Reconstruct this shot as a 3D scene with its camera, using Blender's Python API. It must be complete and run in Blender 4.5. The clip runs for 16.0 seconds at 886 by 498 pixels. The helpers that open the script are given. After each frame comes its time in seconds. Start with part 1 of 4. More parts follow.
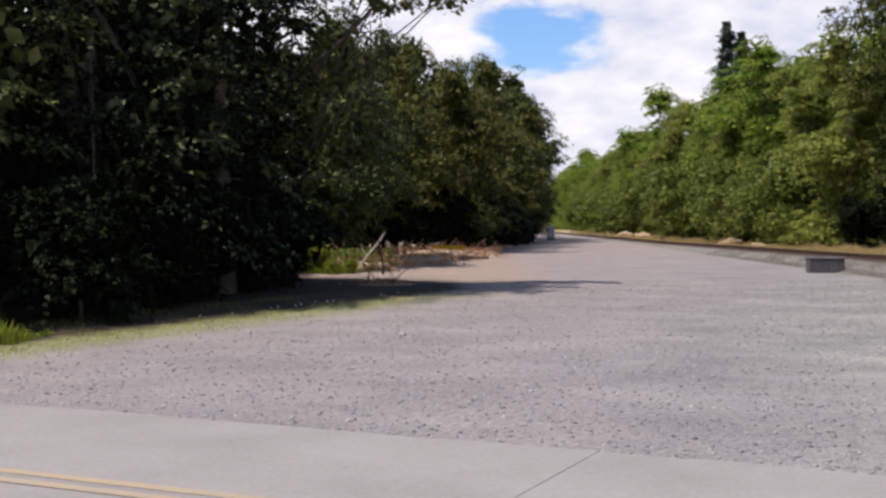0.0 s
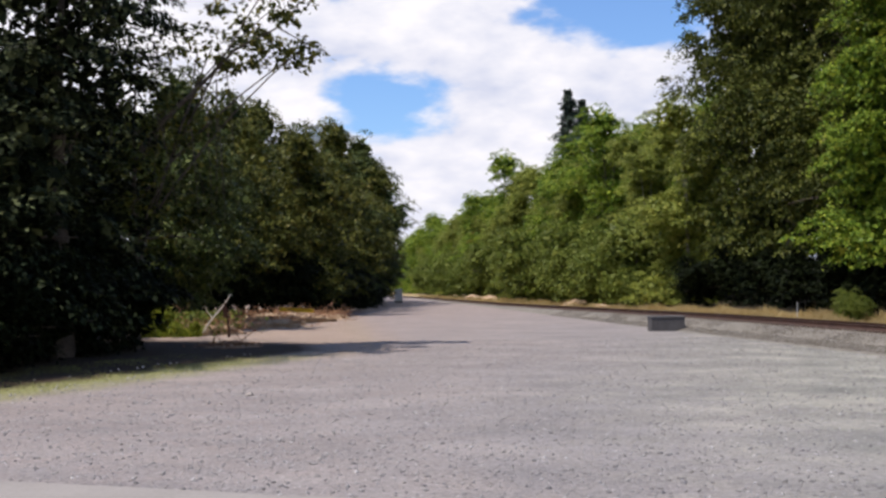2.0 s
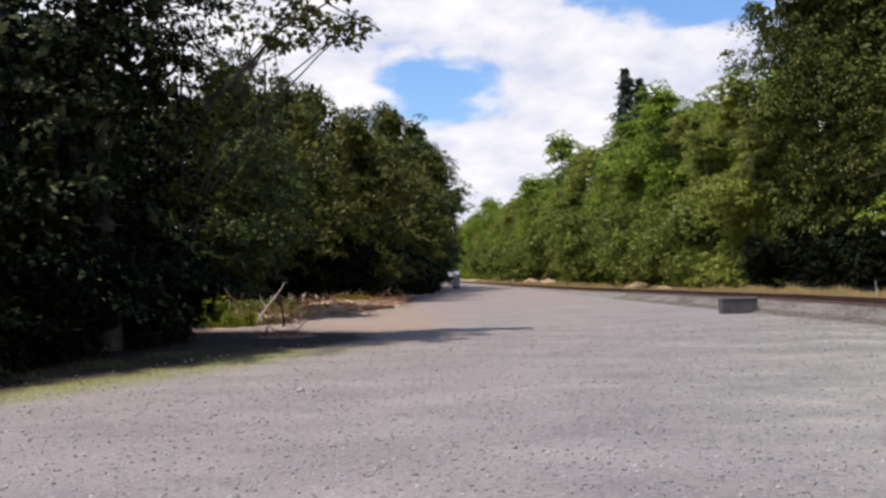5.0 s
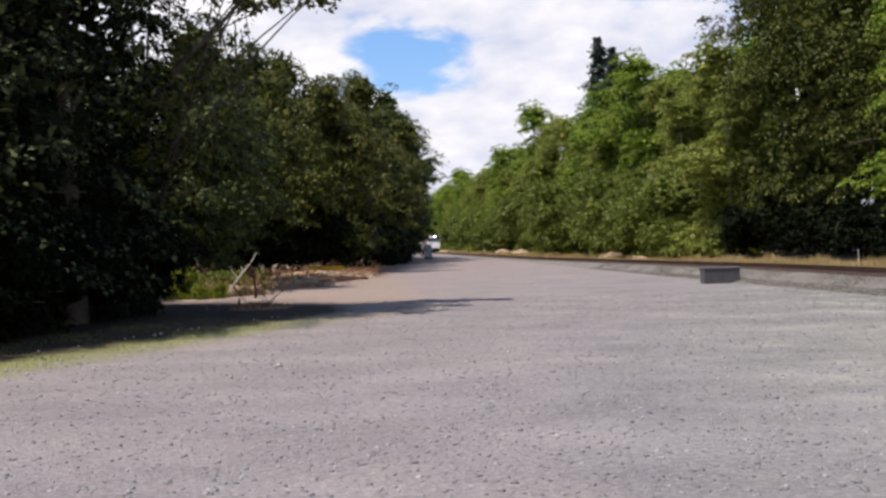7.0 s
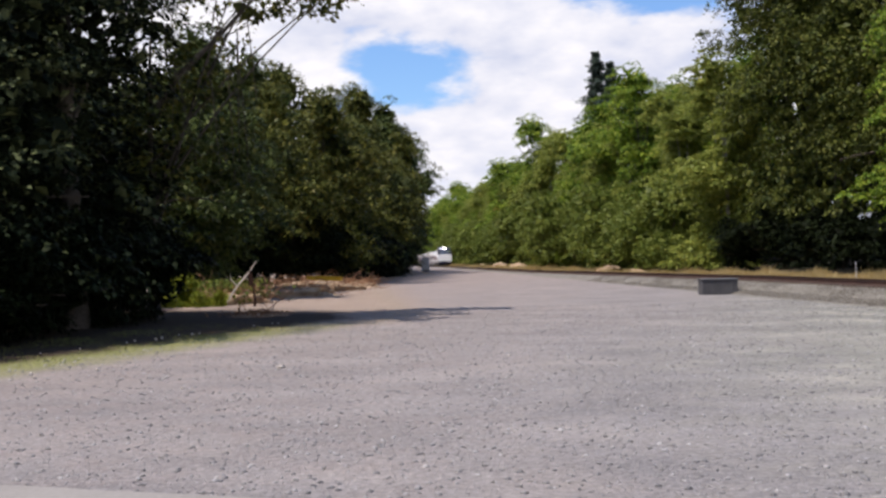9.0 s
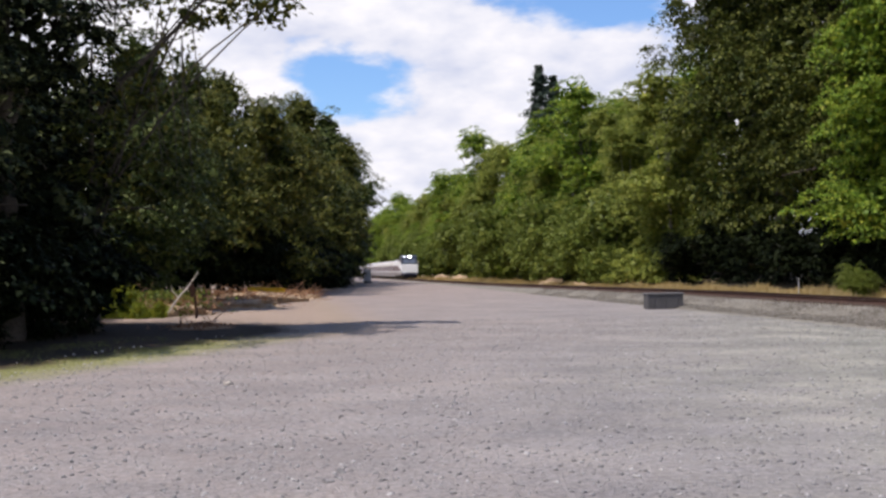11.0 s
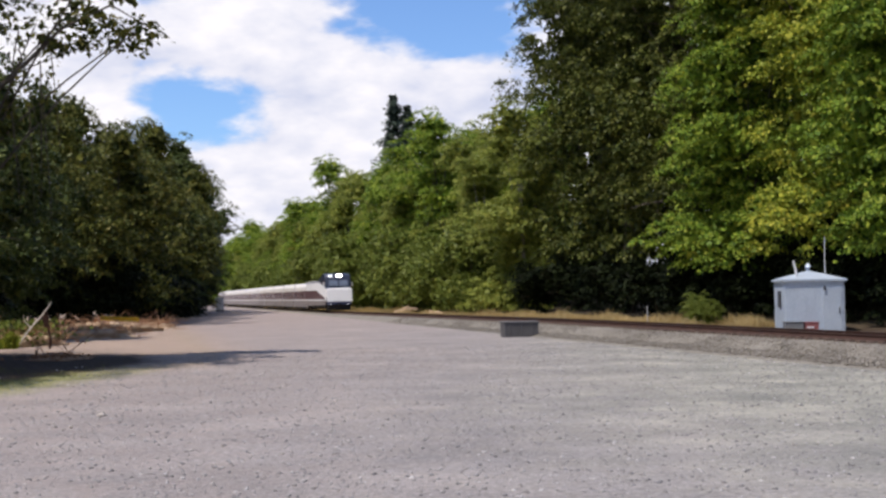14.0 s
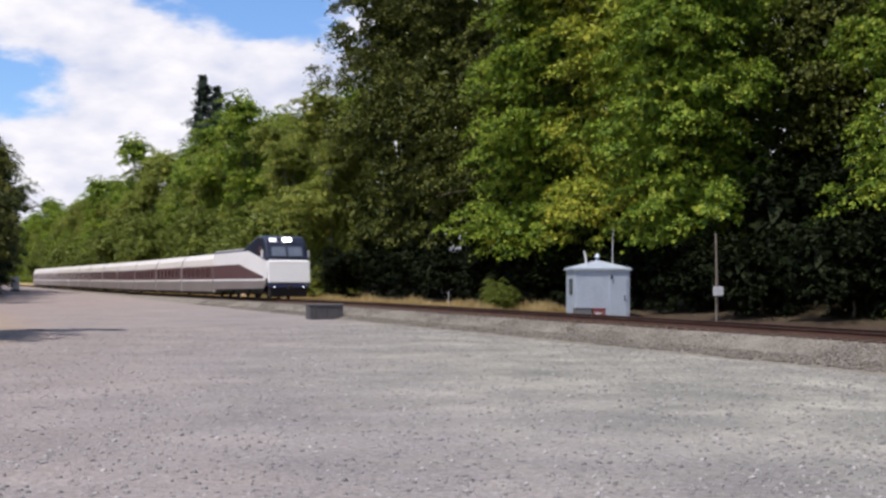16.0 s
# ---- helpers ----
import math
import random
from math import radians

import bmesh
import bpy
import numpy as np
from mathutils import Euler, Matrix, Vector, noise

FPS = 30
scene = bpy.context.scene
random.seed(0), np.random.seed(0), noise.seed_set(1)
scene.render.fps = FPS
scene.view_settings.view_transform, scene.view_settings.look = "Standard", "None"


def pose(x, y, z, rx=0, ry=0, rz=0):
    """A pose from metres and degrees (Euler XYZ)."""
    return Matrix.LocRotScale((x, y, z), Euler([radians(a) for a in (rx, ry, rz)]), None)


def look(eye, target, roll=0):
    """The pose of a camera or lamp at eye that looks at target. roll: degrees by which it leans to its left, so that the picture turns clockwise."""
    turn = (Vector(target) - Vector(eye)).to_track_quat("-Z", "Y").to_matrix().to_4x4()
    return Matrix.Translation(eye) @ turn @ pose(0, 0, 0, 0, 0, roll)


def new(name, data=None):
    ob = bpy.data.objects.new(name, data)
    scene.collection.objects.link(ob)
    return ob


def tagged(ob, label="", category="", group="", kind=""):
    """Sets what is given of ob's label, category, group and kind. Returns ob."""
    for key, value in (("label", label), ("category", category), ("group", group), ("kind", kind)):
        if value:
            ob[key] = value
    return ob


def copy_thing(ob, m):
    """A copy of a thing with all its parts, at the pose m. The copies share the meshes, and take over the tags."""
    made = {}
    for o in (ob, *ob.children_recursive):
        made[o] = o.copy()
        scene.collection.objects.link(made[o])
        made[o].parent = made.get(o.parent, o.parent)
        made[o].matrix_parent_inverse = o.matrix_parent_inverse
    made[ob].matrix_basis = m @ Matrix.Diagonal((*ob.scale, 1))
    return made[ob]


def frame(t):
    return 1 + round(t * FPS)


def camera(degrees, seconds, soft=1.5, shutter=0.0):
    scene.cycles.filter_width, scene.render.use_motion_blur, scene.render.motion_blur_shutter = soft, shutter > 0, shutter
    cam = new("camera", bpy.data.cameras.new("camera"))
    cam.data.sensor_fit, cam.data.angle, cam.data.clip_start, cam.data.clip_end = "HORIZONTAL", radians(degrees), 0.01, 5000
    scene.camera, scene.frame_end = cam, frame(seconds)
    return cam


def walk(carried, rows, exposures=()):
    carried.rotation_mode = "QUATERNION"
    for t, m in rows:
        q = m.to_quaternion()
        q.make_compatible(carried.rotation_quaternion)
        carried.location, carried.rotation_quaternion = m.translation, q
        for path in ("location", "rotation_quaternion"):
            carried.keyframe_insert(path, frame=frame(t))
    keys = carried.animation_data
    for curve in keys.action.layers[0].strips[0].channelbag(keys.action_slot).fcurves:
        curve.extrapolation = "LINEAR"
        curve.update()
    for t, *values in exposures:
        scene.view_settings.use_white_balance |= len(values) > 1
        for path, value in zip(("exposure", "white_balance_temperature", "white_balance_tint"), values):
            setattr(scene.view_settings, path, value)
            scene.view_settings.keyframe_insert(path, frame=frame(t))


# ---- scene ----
# ---- camera: seconds, place, yaw to the left, pitch up, lean to the left ----
PATH = [
    (0.0, 0.574, -2.256, 2.637, 1.641, -1.188, -0.247),
    (0.5, 0.372, -2.256, 2.555, 1.601, -1.293, -0.215),
    (1.0, 0.479, -2.081, 2.475, -1.064, 0.406, -0.097),
    (1.5, 0.485, -1.991, 2.446, -4.680, 1.788, -0.257),
    (2.0, 0.532, -2.000, 2.445, -5.619, 1.846, -0.554),
    (2.5, 0.599, -1.933, 2.449, -4.000, 1.841, -0.863),
    (3.0, 0.631, -1.954, 2.461, -2.665, 1.801, -1.111),
    (3.5, 0.610, -1.536, 2.486, -2.151, 1.654, -1.086),
    (4.0, 0.622, -1.026, 2.436, -2.221, 1.410, -1.069),
    (6.5, 0.390, 1.858, 2.411, -4.183, 0.513, -1.893),
    (7.0, 0.309, 1.895, 2.366, -4.361, -0.234, -1.622),
    (7.5, 0.242, 1.916, 2.324, -4.432, -0.842, -1.393),
    (8.0, 0.164, 2.002, 2.255, -4.552, -0.494, -1.102),
    (8.5, 0.186, 1.662, 2.138, -4.469, 0.124, -1.247),
    (11.0, -0.038, 2.326, 2.208, -7.359, 0.929, -0.818),
    (11.5, -0.209, 2.255, 2.201, -8.764, 1.463, -0.801),
    (12.0, -0.360, 2.051, 2.224, -8.051, 2.116, -1.108),
    (12.5, -0.513, 1.778, 2.246, -8.488, 2.662, -1.208),
    (13.0, -0.557, 1.670, 2.253, -10.284, 2.685, -1.114),
    (13.5, -0.583, 1.644, 2.269, -12.358, 2.399, -0.942),
    (14.0, -0.601, 1.708, 2.277, -14.436, 2.156, -0.848),
    (14.5, -0.568, 1.989, 2.247, -16.518, 2.020, -0.802),
    (15.0, -0.625, 1.968, 2.211, -18.632, 2.011, -0.730),
    (15.5, -0.842, 0.980, 2.181, -21.190, 1.672, -0.455),
    (16.0, -0.999, 0.158, 2.170, -23.583, 1.425, 0.208),
]
cam = camera(40.507, 16.0, soft=2.7)
walk(cam, [(t, pose(x, y, z, 90 + p, -r, w)) for t, x, y, z, w, p, r in PATH],
     exposures=[(0.0, 0.0, 6700, 15), (16.0, 0.0, 6700, 15)])

# ---- daylight: sun from the left over the trees, broken fair-weather cloud ----
SUN_EL, SUN_AZ = 64.0, 250.0          # degrees; azimuth clockwise from +y
to_sun = Vector((math.sin(radians(SUN_AZ)) * math.cos(radians(SUN_EL)),
                 math.cos(radians(SUN_AZ)) * math.cos(radians(SUN_EL)), math.sin(radians(SUN_EL))))
sun_data = bpy.data.lights.new("sun", "SUN")
sun_data.energy, sun_data.angle, sun_data.color = 5.0, radians(0.5), (1.0, 0.95, 0.87)
sun = new("sun", sun_data)
sun.matrix_world = look(to_sun * 100, (0, 0, 0))

world = bpy.data.worlds.new("sky")
scene.world = world
world.use_nodes = True


def build_sky():
    nt = world.node_tree
    nt.nodes.clear()
    N, L = nt.nodes.new, nt.links.new
    out, bg = N("ShaderNodeOutputWorld"), N("ShaderNodeBackground")
    sky = N("ShaderNodeTexSky")
    sky.sky_type, sky.sun_disc = "NISHITA", False
    sky.sun_elevation, sky.sun_rotation = radians(SUN_EL), radians(SUN_AZ)
    sky.air_density, sky.dust_density = 1.0, 0.6
    tc = N("ShaderNodeTexCoord")
    sep = N("ShaderNodeSeparateXYZ")
    L(tc.outputs["Generated"], sep.inputs[0])

    def m(op, a, b=None, c=None):
        n = N("ShaderNodeMath")
        n.operation = op
        for i, v in enumerate((a, b, c)):
            if v is None:
                continue
            if isinstance(v, (int, float)):
                n.inputs[i].default_value = v
            else:
                L(v, n.inputs[i])
        return n.outputs[0]

    # cloud cells stretched along the horizon
    az = m("ARCTAN2", sep.outputs[0], sep.outputs[1])
    el = m("ARCSINE", sep.outputs[2])
    comb = N("ShaderNodeCombineXYZ")
    L(az, comb.inputs[0])
    L(m("MULTIPLY", el, 2.1), comb.inputs[1])
    comb.inputs[2].default_value = 3.1
    n1, n2 = N("ShaderNodeTexNoise"), N("ShaderNodeTexNoise")
    for n, s, d in ((n1, 8.0, 4.0), (n2, 24.0, 4.5)):
        L(comb.outputs[0], n.inputs["Vector"])
        n.inputs["Scale"].default_value, n.inputs["Detail"].default_value = s, d
        n.inputs["Roughness"].default_value = 0.52

    # clear gaps between the clouds: azimuth, elevation, half widths
    def gap(a, e, wa, we):
        u = m("DIVIDE", m("SUBTRACT", az, radians(a)), radians(wa))
        v = m("DIVIDE", m("SUBTRACT", el, radians(e)), radians(we))
        d = m("SQRT", m("ADD", m("MULTIPLY", u, u), m("MULTIPLY", v, v)))
        d = m("ADD", d, m("MULTIPLY", m("SUBTRACT", n2.outputs[0], 0.5), 1.5))
        d = m("ADD", d, m("MULTIPLY", m("SUBTRACT", n1.outputs[0], 0.5), 2.2))
        r = N("ShaderNodeMapRange")
        r.interpolation_type = "SMOOTHSTEP"
        L(d, r.inputs[0])
        r.inputs[1].default_value, r.inputs[2].default_value = 0.60, 1.22
        r.inputs[3].default_value, r.inputs[4].default_value = 1.0, 0.0
        return r.outputs[0]

    holes = gap(2.6, 8.6, 3.2, 1.7)
    for g in ((14.6, 13.7, 5.2, 2.5), (0.5, 16.2, 6.0, 2.4), (21.0, 17.5, 5.0, 3.0)):
        holes = m("MAXIMUM", holes, gap(*g))
    wide = N("ShaderNodeMapRange")
    L(n1.outputs[0], wide.inputs[0])
    wide.inputs[1].default_value, wide.inputs[2].default_value = 0.58, 0.70
    high = N("ShaderNodeMapRange")            # broken cloud overhead
    L(el, high.inputs[0])
    high.inputs[1].default_value, high.inputs[2].default_value = radians(16), radians(30)
    cover = m("MULTIPLY", m("SUBTRACT", 1.0, holes),
              m("MAXIMUM", m("SUBTRACT", 1.0, high.outputs[0]), wide.outputs[0]))
    tone = N("ShaderNodeValToRGB")
    shade = m("ADD", m("MULTIPLY", n1.outputs[0], 0.6), m("MULTIPLY", n2.outputs[0], 0.4))
    L(shade, tone.inputs[0])
    tone.color_ramp.elements[0].position, tone.color_ramp.elements[0].color = 0.36, (6.3, 7.0, 8.7, 1)
    tone.color_ramp.elements[1].position, tone.color_ramp.elements[1].color = 0.60, (9.9, 10.1, 10.5, 1)
    mix = N("ShaderNodeMix")
    mix.data_type = "RGBA"
    L(cover, mix.inputs["Factor"])
    air = N("ShaderNodeMix")                  # clear dry air: a deeper, brighter blue
    air.data_type, air.blend_type = "RGBA", "MULTIPLY"
    air.inputs["Factor"].default_value = 1.0
    L(sky.outputs[0], air.inputs["A"])
    air.inputs["B"].default_value = (0.95, 1.3, 1.75, 1)
    L(air.outputs["Result"], mix.inputs["A"])
    L(tone.outputs[0], mix.inputs["B"])
    L(mix.outputs["Result"], bg.inputs[0])
    bg.inputs[1].default_value = 0.10
    L(bg.outputs[0], out.inputs[0])


build_sky()

# ---- materials ----
CACHE = {}


def mat(name, stops, rough=0.8, metal=0.0, scales=(3.0, 40.0), bump=0.2, spec=0.3, coords="Object", island=0.0, translucent=0.0, dist=0.02):
    """A surface whose colour wanders between the stops at two scales, with a fine relief."""
    if name in CACHE:
        return CACHE[name]
    mt = bpy.data.materials.new(name)
    mt.use_nodes = True
    nt = mt.node_tree
    N, L = nt.nodes.new, nt.links.new
    bsdf = nt.nodes["Principled BSDF"]
    tc = N("ShaderNodeTexCoord")
    big, fine = N("ShaderNodeTexNoise"), N("ShaderNodeTexNoise")
    for n, s in ((big, scales[0]), (fine, scales[1])):
        L(tc.outputs[coords], n.inputs["Vector"])
        n.inputs["Scale"].default_value, n.inputs["Detail"].default_value = s, 4.0
    add = N("ShaderNodeMath")
    add.operation = "MULTIPLY_ADD"
    L(fine.outputs[0], add.inputs[0])
    add.inputs[1].default_value = 0.5
    half = N("ShaderNodeMath")
    half.operation = "MULTIPLY"
    L(big.outputs[0], half.inputs[0])
    half.inputs[1].default_value = 0.5
    L(half.outputs[0], add.inputs[2])
    fac = add.outputs[0]
    if island:
        geo = N("ShaderNodeNewGeometry")
        mixf = N("ShaderNodeMix")
        mixf.inputs["Factor"].default_value = island
        L(fac, mixf.inputs["A"])
        L(geo.outputs["Random Per Island"], mixf.inputs["B"])
        fac = mixf.outputs["Result"]
    ramp = N("ShaderNodeValToRGB")
    el = ramp.color_ramp.elements
    span = (0.0, 1.0) if island >= 0.5 else (0.26, 0.74) if island else (0.30, 0.70)
    for i, c in enumerate(stops):
        p = span[0] + (span[1] - span[0]) * i / max(1, len(stops) - 1)
        e = el[i] if i < 2 else el.new(p)
        e.position, e.color = p, (*c, 1)
    L(fac, ramp.inputs[0])
    L(ramp.outputs[0], bsdf.inputs["Base Color"])
    bsdf.inputs["Roughness"].default_value, bsdf.inputs["Metallic"].default_value = rough, metal
    bsdf.inputs["Specular IOR Level"].default_value = spec
    if bump:
        b = N("ShaderNodeBump")
        b.inputs["Strength"].default_value, b.inputs["Distance"].default_value = bump, dist
        L(fine.outputs[0], b.inputs["Height"])
        L(b.outputs[0], bsdf.inputs["Normal"])
    if translucent:
        tr, mx = N("ShaderNodeBsdfTranslucent"), N("ShaderNodeMixShader")
        L(ramp.outputs[0], tr.inputs[0])
        mx.inputs[0].default_value = translucent
        L(bsdf.outputs[0], mx.inputs[1])
        L(tr.outputs[0], mx.inputs[2])
        L(mx.outputs[0], nt.nodes["Material Output"].inputs[0])
    CACHE[name] = mt
    return mt


def glow(name, colour, strength):
    mt = bpy.data.materials.new(name)
    mt.use_nodes = True
    b = mt.node_tree.nodes["Principled BSDF"]
    b.inputs["Base Color"].default_value = (*colour, 1)
    b.inputs["Emission Color"].default_value = (*colour, 1)
    b.inputs["Emission Strength"].default_value = strength
    return mt


def leaf_mat(name, stops, translucent=0.28, scales=(0.55, 5.0), spec=0.10):
    return mat(name, stops, rough=0.45, scales=scales, bump=0.0, spec=spec, island=0.38, translucent=translucent)


GRAVEL_STONE = mat("crushed_stone", [(0.135, 0.131, 0.128), (0.20, 0.192, 0.186), (0.27, 0.26, 0.25), (0.52, 0.50, 0.48)], 0.9, scales=(2, 30), bump=0.3, island=0.8)
BALLAST = mat("ballast", [(0.125, 0.112, 0.092), (0.195, 0.178, 0.148), (0.265, 0.245, 0.208)], 0.95, scales=(1.2, 16), bump=1.0, dist=0.05)
BALLAST_STONE = mat("ballast_stone", [(0.115, 0.100, 0.083), (0.19, 0.172, 0.145), (0.29, 0.268, 0.235)], 0.95, scales=(2, 30), bump=0.3, island=0.8)
CONCRETE = mat("road_concrete", [(0.225, 0.206, 0.186), (0.27, 0.248, 0.225), (0.31, 0.286, 0.26)], 0.9, scales=(0.6, 18), bump=0.25, coords="Object")
YELLOW_LINE = mat("worn_yellow_paint", [(0.29, 0.25, 0.205), (0.37, 0.285, 0.185), (0.43, 0.31, 0.16)], 0.85, scales=(2, 25), bump=0.1)
RAIL_STEEL = mat("rusty_rail", [(0.040, 0.022, 0.018), (0.07, 0.036, 0.027), (0.10, 0.055, 0.04)], 0.75, 0.3, scales=(2, 30), bump=0.2)
RAIL_TOP = mat("worn_railhead", [(0.30, 0.27, 0.25), (0.42, 0.40, 0.38)], 0.35, 0.9, scales=(2, 30), bump=0.05)
TIE_WOOD = mat("creosoted_tie", [(0.05, 0.032, 0.025), (0.09, 0.06, 0.045), (0.14, 0.10, 0.08)], 0.9, scales=(2, 25), bump=0.4)
BARK = mat("bark", [(0.045, 0.035, 0.028), (0.09, 0.075, 0.06), (0.15, 0.13, 0.11)], 0.95, scales=(1.5, 14), bump=0.8, dist=0.05)
PALE_BARK = mat("pale_bark", [(0.16, 0.14, 0.12), (0.28, 0.26, 0.23), (0.36, 0.34, 0.31)], 0.95, scales=(1.5, 14), bump=0.6)
# maple leaves with shade painted in: near-black stops, a few bright lit ones
LEAF_MAPLE_SHADE = leaf_mat("maple_leaf_painted_shade", [(0.005, 0.007, 0.004), (0.009, 0.013, 0.006), (0.024, 0.032, 0.014), (0.17, 0.19, 0.085)], 0.04, (0.55, 2.2), 0.03)
# bush leaves almost black: the shade under the crowns is put into the colour
LEAF_SHADE = leaf_mat("undergrowth_leaf_painted_shade", [(0.004, 0.006, 0.003), (0.009, 0.013, 0.005), (0.020, 0.028, 0.011)], 0.03, (0.55, 2.2), 0.03)
# lighter copy of the maple leaf with sunlight painted in
LEAF_MAPLE_SUN = leaf_mat("maple_leaf_painted_sun", [(0.012, 0.018, 0.007), (0.035, 0.045, 0.014), (0.085, 0.10, 0.032), (0.20, 0.20, 0.07)], 0.10, (0.55, 2.2), 0.05)
LEAF_MAPLE = leaf_mat("maple_leaf", [(0.036, 0.072, 0.012), (0.105, 0.180, 0.022), (0.21, 0.30, 0.034), (0.38, 0.39, 0.055)], 0.24)
LEAF_GOLD = leaf_mat("yellowing_maple_leaf", [(0.065, 0.100, 0.015), (0.17, 0.225, 0.028), (0.30, 0.335, 0.040), (0.50, 0.44, 0.06)], 0.26)
LEAF_ALDER = leaf_mat("alder_leaf", [(0.095, 0.120, 0.028), (0.185, 0.225, 0.045), (0.275, 0.315, 0.064), (0.38, 0.36, 0.085)], 0.32)
LEAF_POPLAR = leaf_mat("cottonwood_leaf", [(0.018, 0.030, 0.008), (0.040, 0.060, 0.015), (0.085, 0.110, 0.028), (0.14, 0.155, 0.048)], 0.14)
LEAF_OLIVE = leaf_mat("olive_leaf", [(0.016, 0.025, 0.008), (0.055, 0.068, 0.015), (0.125, 0.135, 0.028), (0.24, 0.205, 0.045)], 0.16)
LEAF_COTTON = leaf_mat("dark_cottonwood_leaf", [(0.010, 0.018, 0.004), (0.034, 0.048, 0.009), (0.085, 0.100, 0.018), (0.17, 0.175, 0.045)], 0.14, (0.7, 2.5), 0.08)
LEAF_AUTUMN = leaf_mat("turning_leaf", [(0.10, 0.14, 0.025), (0.19, 0.18, 0.03), (0.30, 0.20, 0.03)], 0.3)
# needle stops lifted so that the colour carries the haze of distance
NEEDLES = leaf_mat("hazed_fir_needles", [(0.05, 0.075, 0.055), (0.075, 0.105, 0.08), (0.105, 0.135, 0.10)], 0.15)
SHRUB_LEAF = leaf_mat("shrub_leaf", [(0.075, 0.105, 0.02), (0.13, 0.165, 0.03), (0.18, 0.20, 0.04)], 0.3)
WEED = leaf_mat("weed_leaf", [(0.10, 0.15, 0.02), (0.20, 0.24, 0.03), (0.38, 0.36, 0.05)], 0.3)
DRY_GRASS = leaf_mat("dry_grass_blade", [(0.30, 0.22, 0.09), (0.46, 0.35, 0.16), (0.58, 0.47, 0.26)], 0.25)
GREEN_GRASS = leaf_mat("short_grass_blade", [(0.13, 0.16, 0.045), (0.22, 0.24, 0.075), (0.32, 0.31, 0.13)], 0.25)
DEAD_TWIG = mat("dead_twig", [(0.14, 0.07, 0.04), (0.26, 0.14, 0.08), (0.38, 0.24, 0.15)], 0.9, scales=(2, 20), bump=0.3)
DRY_LEAF = leaf_mat("dead_leaf", [(0.16, 0.075, 0.035), (0.30, 0.15, 0.075), (0.44, 0.27, 0.15)], 0.2)
SOIL = mat("dry_soil", [(0.26, 0.17, 0.10), (0.42, 0.30, 0.19), (0.56, 0.43, 0.29)], 0.95, scales=(0.9, 14), bump=0.9, dist=0.05)
BLEACHED = mat("bleached_wood", [(0.40, 0.36, 0.31), (0.58, 0.53, 0.47)], 0.9, scales=(3, 30), bump=0.3)
YELLOW_PAINT = mat("yellow_painted_beam", [(0.60, 0.38, 0.02), (0.78, 0.50, 0.03)], 0.6, scales=(3, 30), bump=0.1)
RUST = mat("rusted_steel", [(0.022, 0.012, 0.010), (0.045, 0.020, 0.014), (0.075, 0.032, 0.02)], 0.85, 0.2, scales=(4, 40), bump=0.3)
BOX_GREY = mat("weathered_dark_concrete", [(0.060, 0.058, 0.060), (0.090, 0.087, 0.089), (0.125, 0.120, 0.121)], 0.9, scales=(1.5, 25), bump=0.3)
BOX_TOP = mat("box_lid_concrete", [(0.10, 0.10, 0.103), (0.15, 0.15, 0.153)], 0.9, scales=(1.5, 25), bump=0.3)
HUT_METAL = mat("galvanised_panel", [(0.38, 0.45, 0.53), (0.46, 0.53, 0.61), (0.53, 0.60, 0.67)], 0.5, 0.35, scales=(1.0, 14), bump=0.08)
HUT_DARK = mat("dark_louver", [(0.06, 0.065, 0.075), (0.10, 0.105, 0.115)], 0.6, 0.3, scales=(3, 30), bump=0.1)
CABINET = mat("pale_cabinet_paint", [(0.52, 0.53, 0.54), (0.64, 0.65, 0.66)], 0.5, 0.1, scales=(1.5, 20), bump=0.05)
RED_PAINT = mat("faded_red_paint", [(0.24, 0.085, 0.085), (0.33, 0.12, 0.115)], 0.7, scales=(3, 30), bump=0.1)
GREY_PAINT = mat("grey_enclosure_paint", [(0.13, 0.135, 0.14), (0.20, 0.205, 0.21)], 0.7, scales=(3, 30), bump=0.1)
POLE_WOOD = mat("grey_pole_wood", [(0.13, 0.11, 0.09), (0.22, 0.19, 0.16)], 0.9, scales=(2, 20), bump=0.4)
SIGN_WHITE = mat("white_sign", [(0.72, 0.74, 0.78), (0.80, 0.82, 0.85)], 0.5, scales=(3, 20), bump=0.02)
TRAIN_WHITE = mat("train_white", [(0.82, 0.82, 0.81), (0.88, 0.88, 0.87)], 0.35, scales=(0.5, 6), bump=0.0, spec=0.5)
TRAIN_CREAM = mat("train_cream", [(0.58, 0.55, 0.51), (0.68, 0.65, 0.61)], 0.4, scales=(0.5, 6), bump=0.0, spec=0.5)
TRAIN_BROWN = mat("train_brown", [(0.090, 0.046, 0.048), (0.125, 0.066, 0.066)], 0.4, scales=(0.5, 6), bump=0.0, spec=0.5)
TRAIN_GREY = mat("train_lower_grey", [(0.20, 0.175, 0.168), (0.26, 0.23, 0.22)], 0.5, 0.2, scales=(0.5, 6), bump=0.0)
TRAIN_NAVY = mat("train_navy", [(0.012, 0.016, 0.030), (0.022, 0.028, 0.048)], 0.35, scales=(0.5, 6), bump=0.0, spec=0.5)
TRAIN_BLUE = mat("train_blue", [(0.045, 0.06, 0.16), (0.07, 0.09, 0.21)], 0.4, scales=(0.5, 6), bump=0.0, spec=0.5)
UNDERFRAME = mat("sooty_underframe", [(0.018, 0.016, 0.016), (0.035, 0.032, 0.03)], 0.8, scales=(1, 10), bump=0.2)
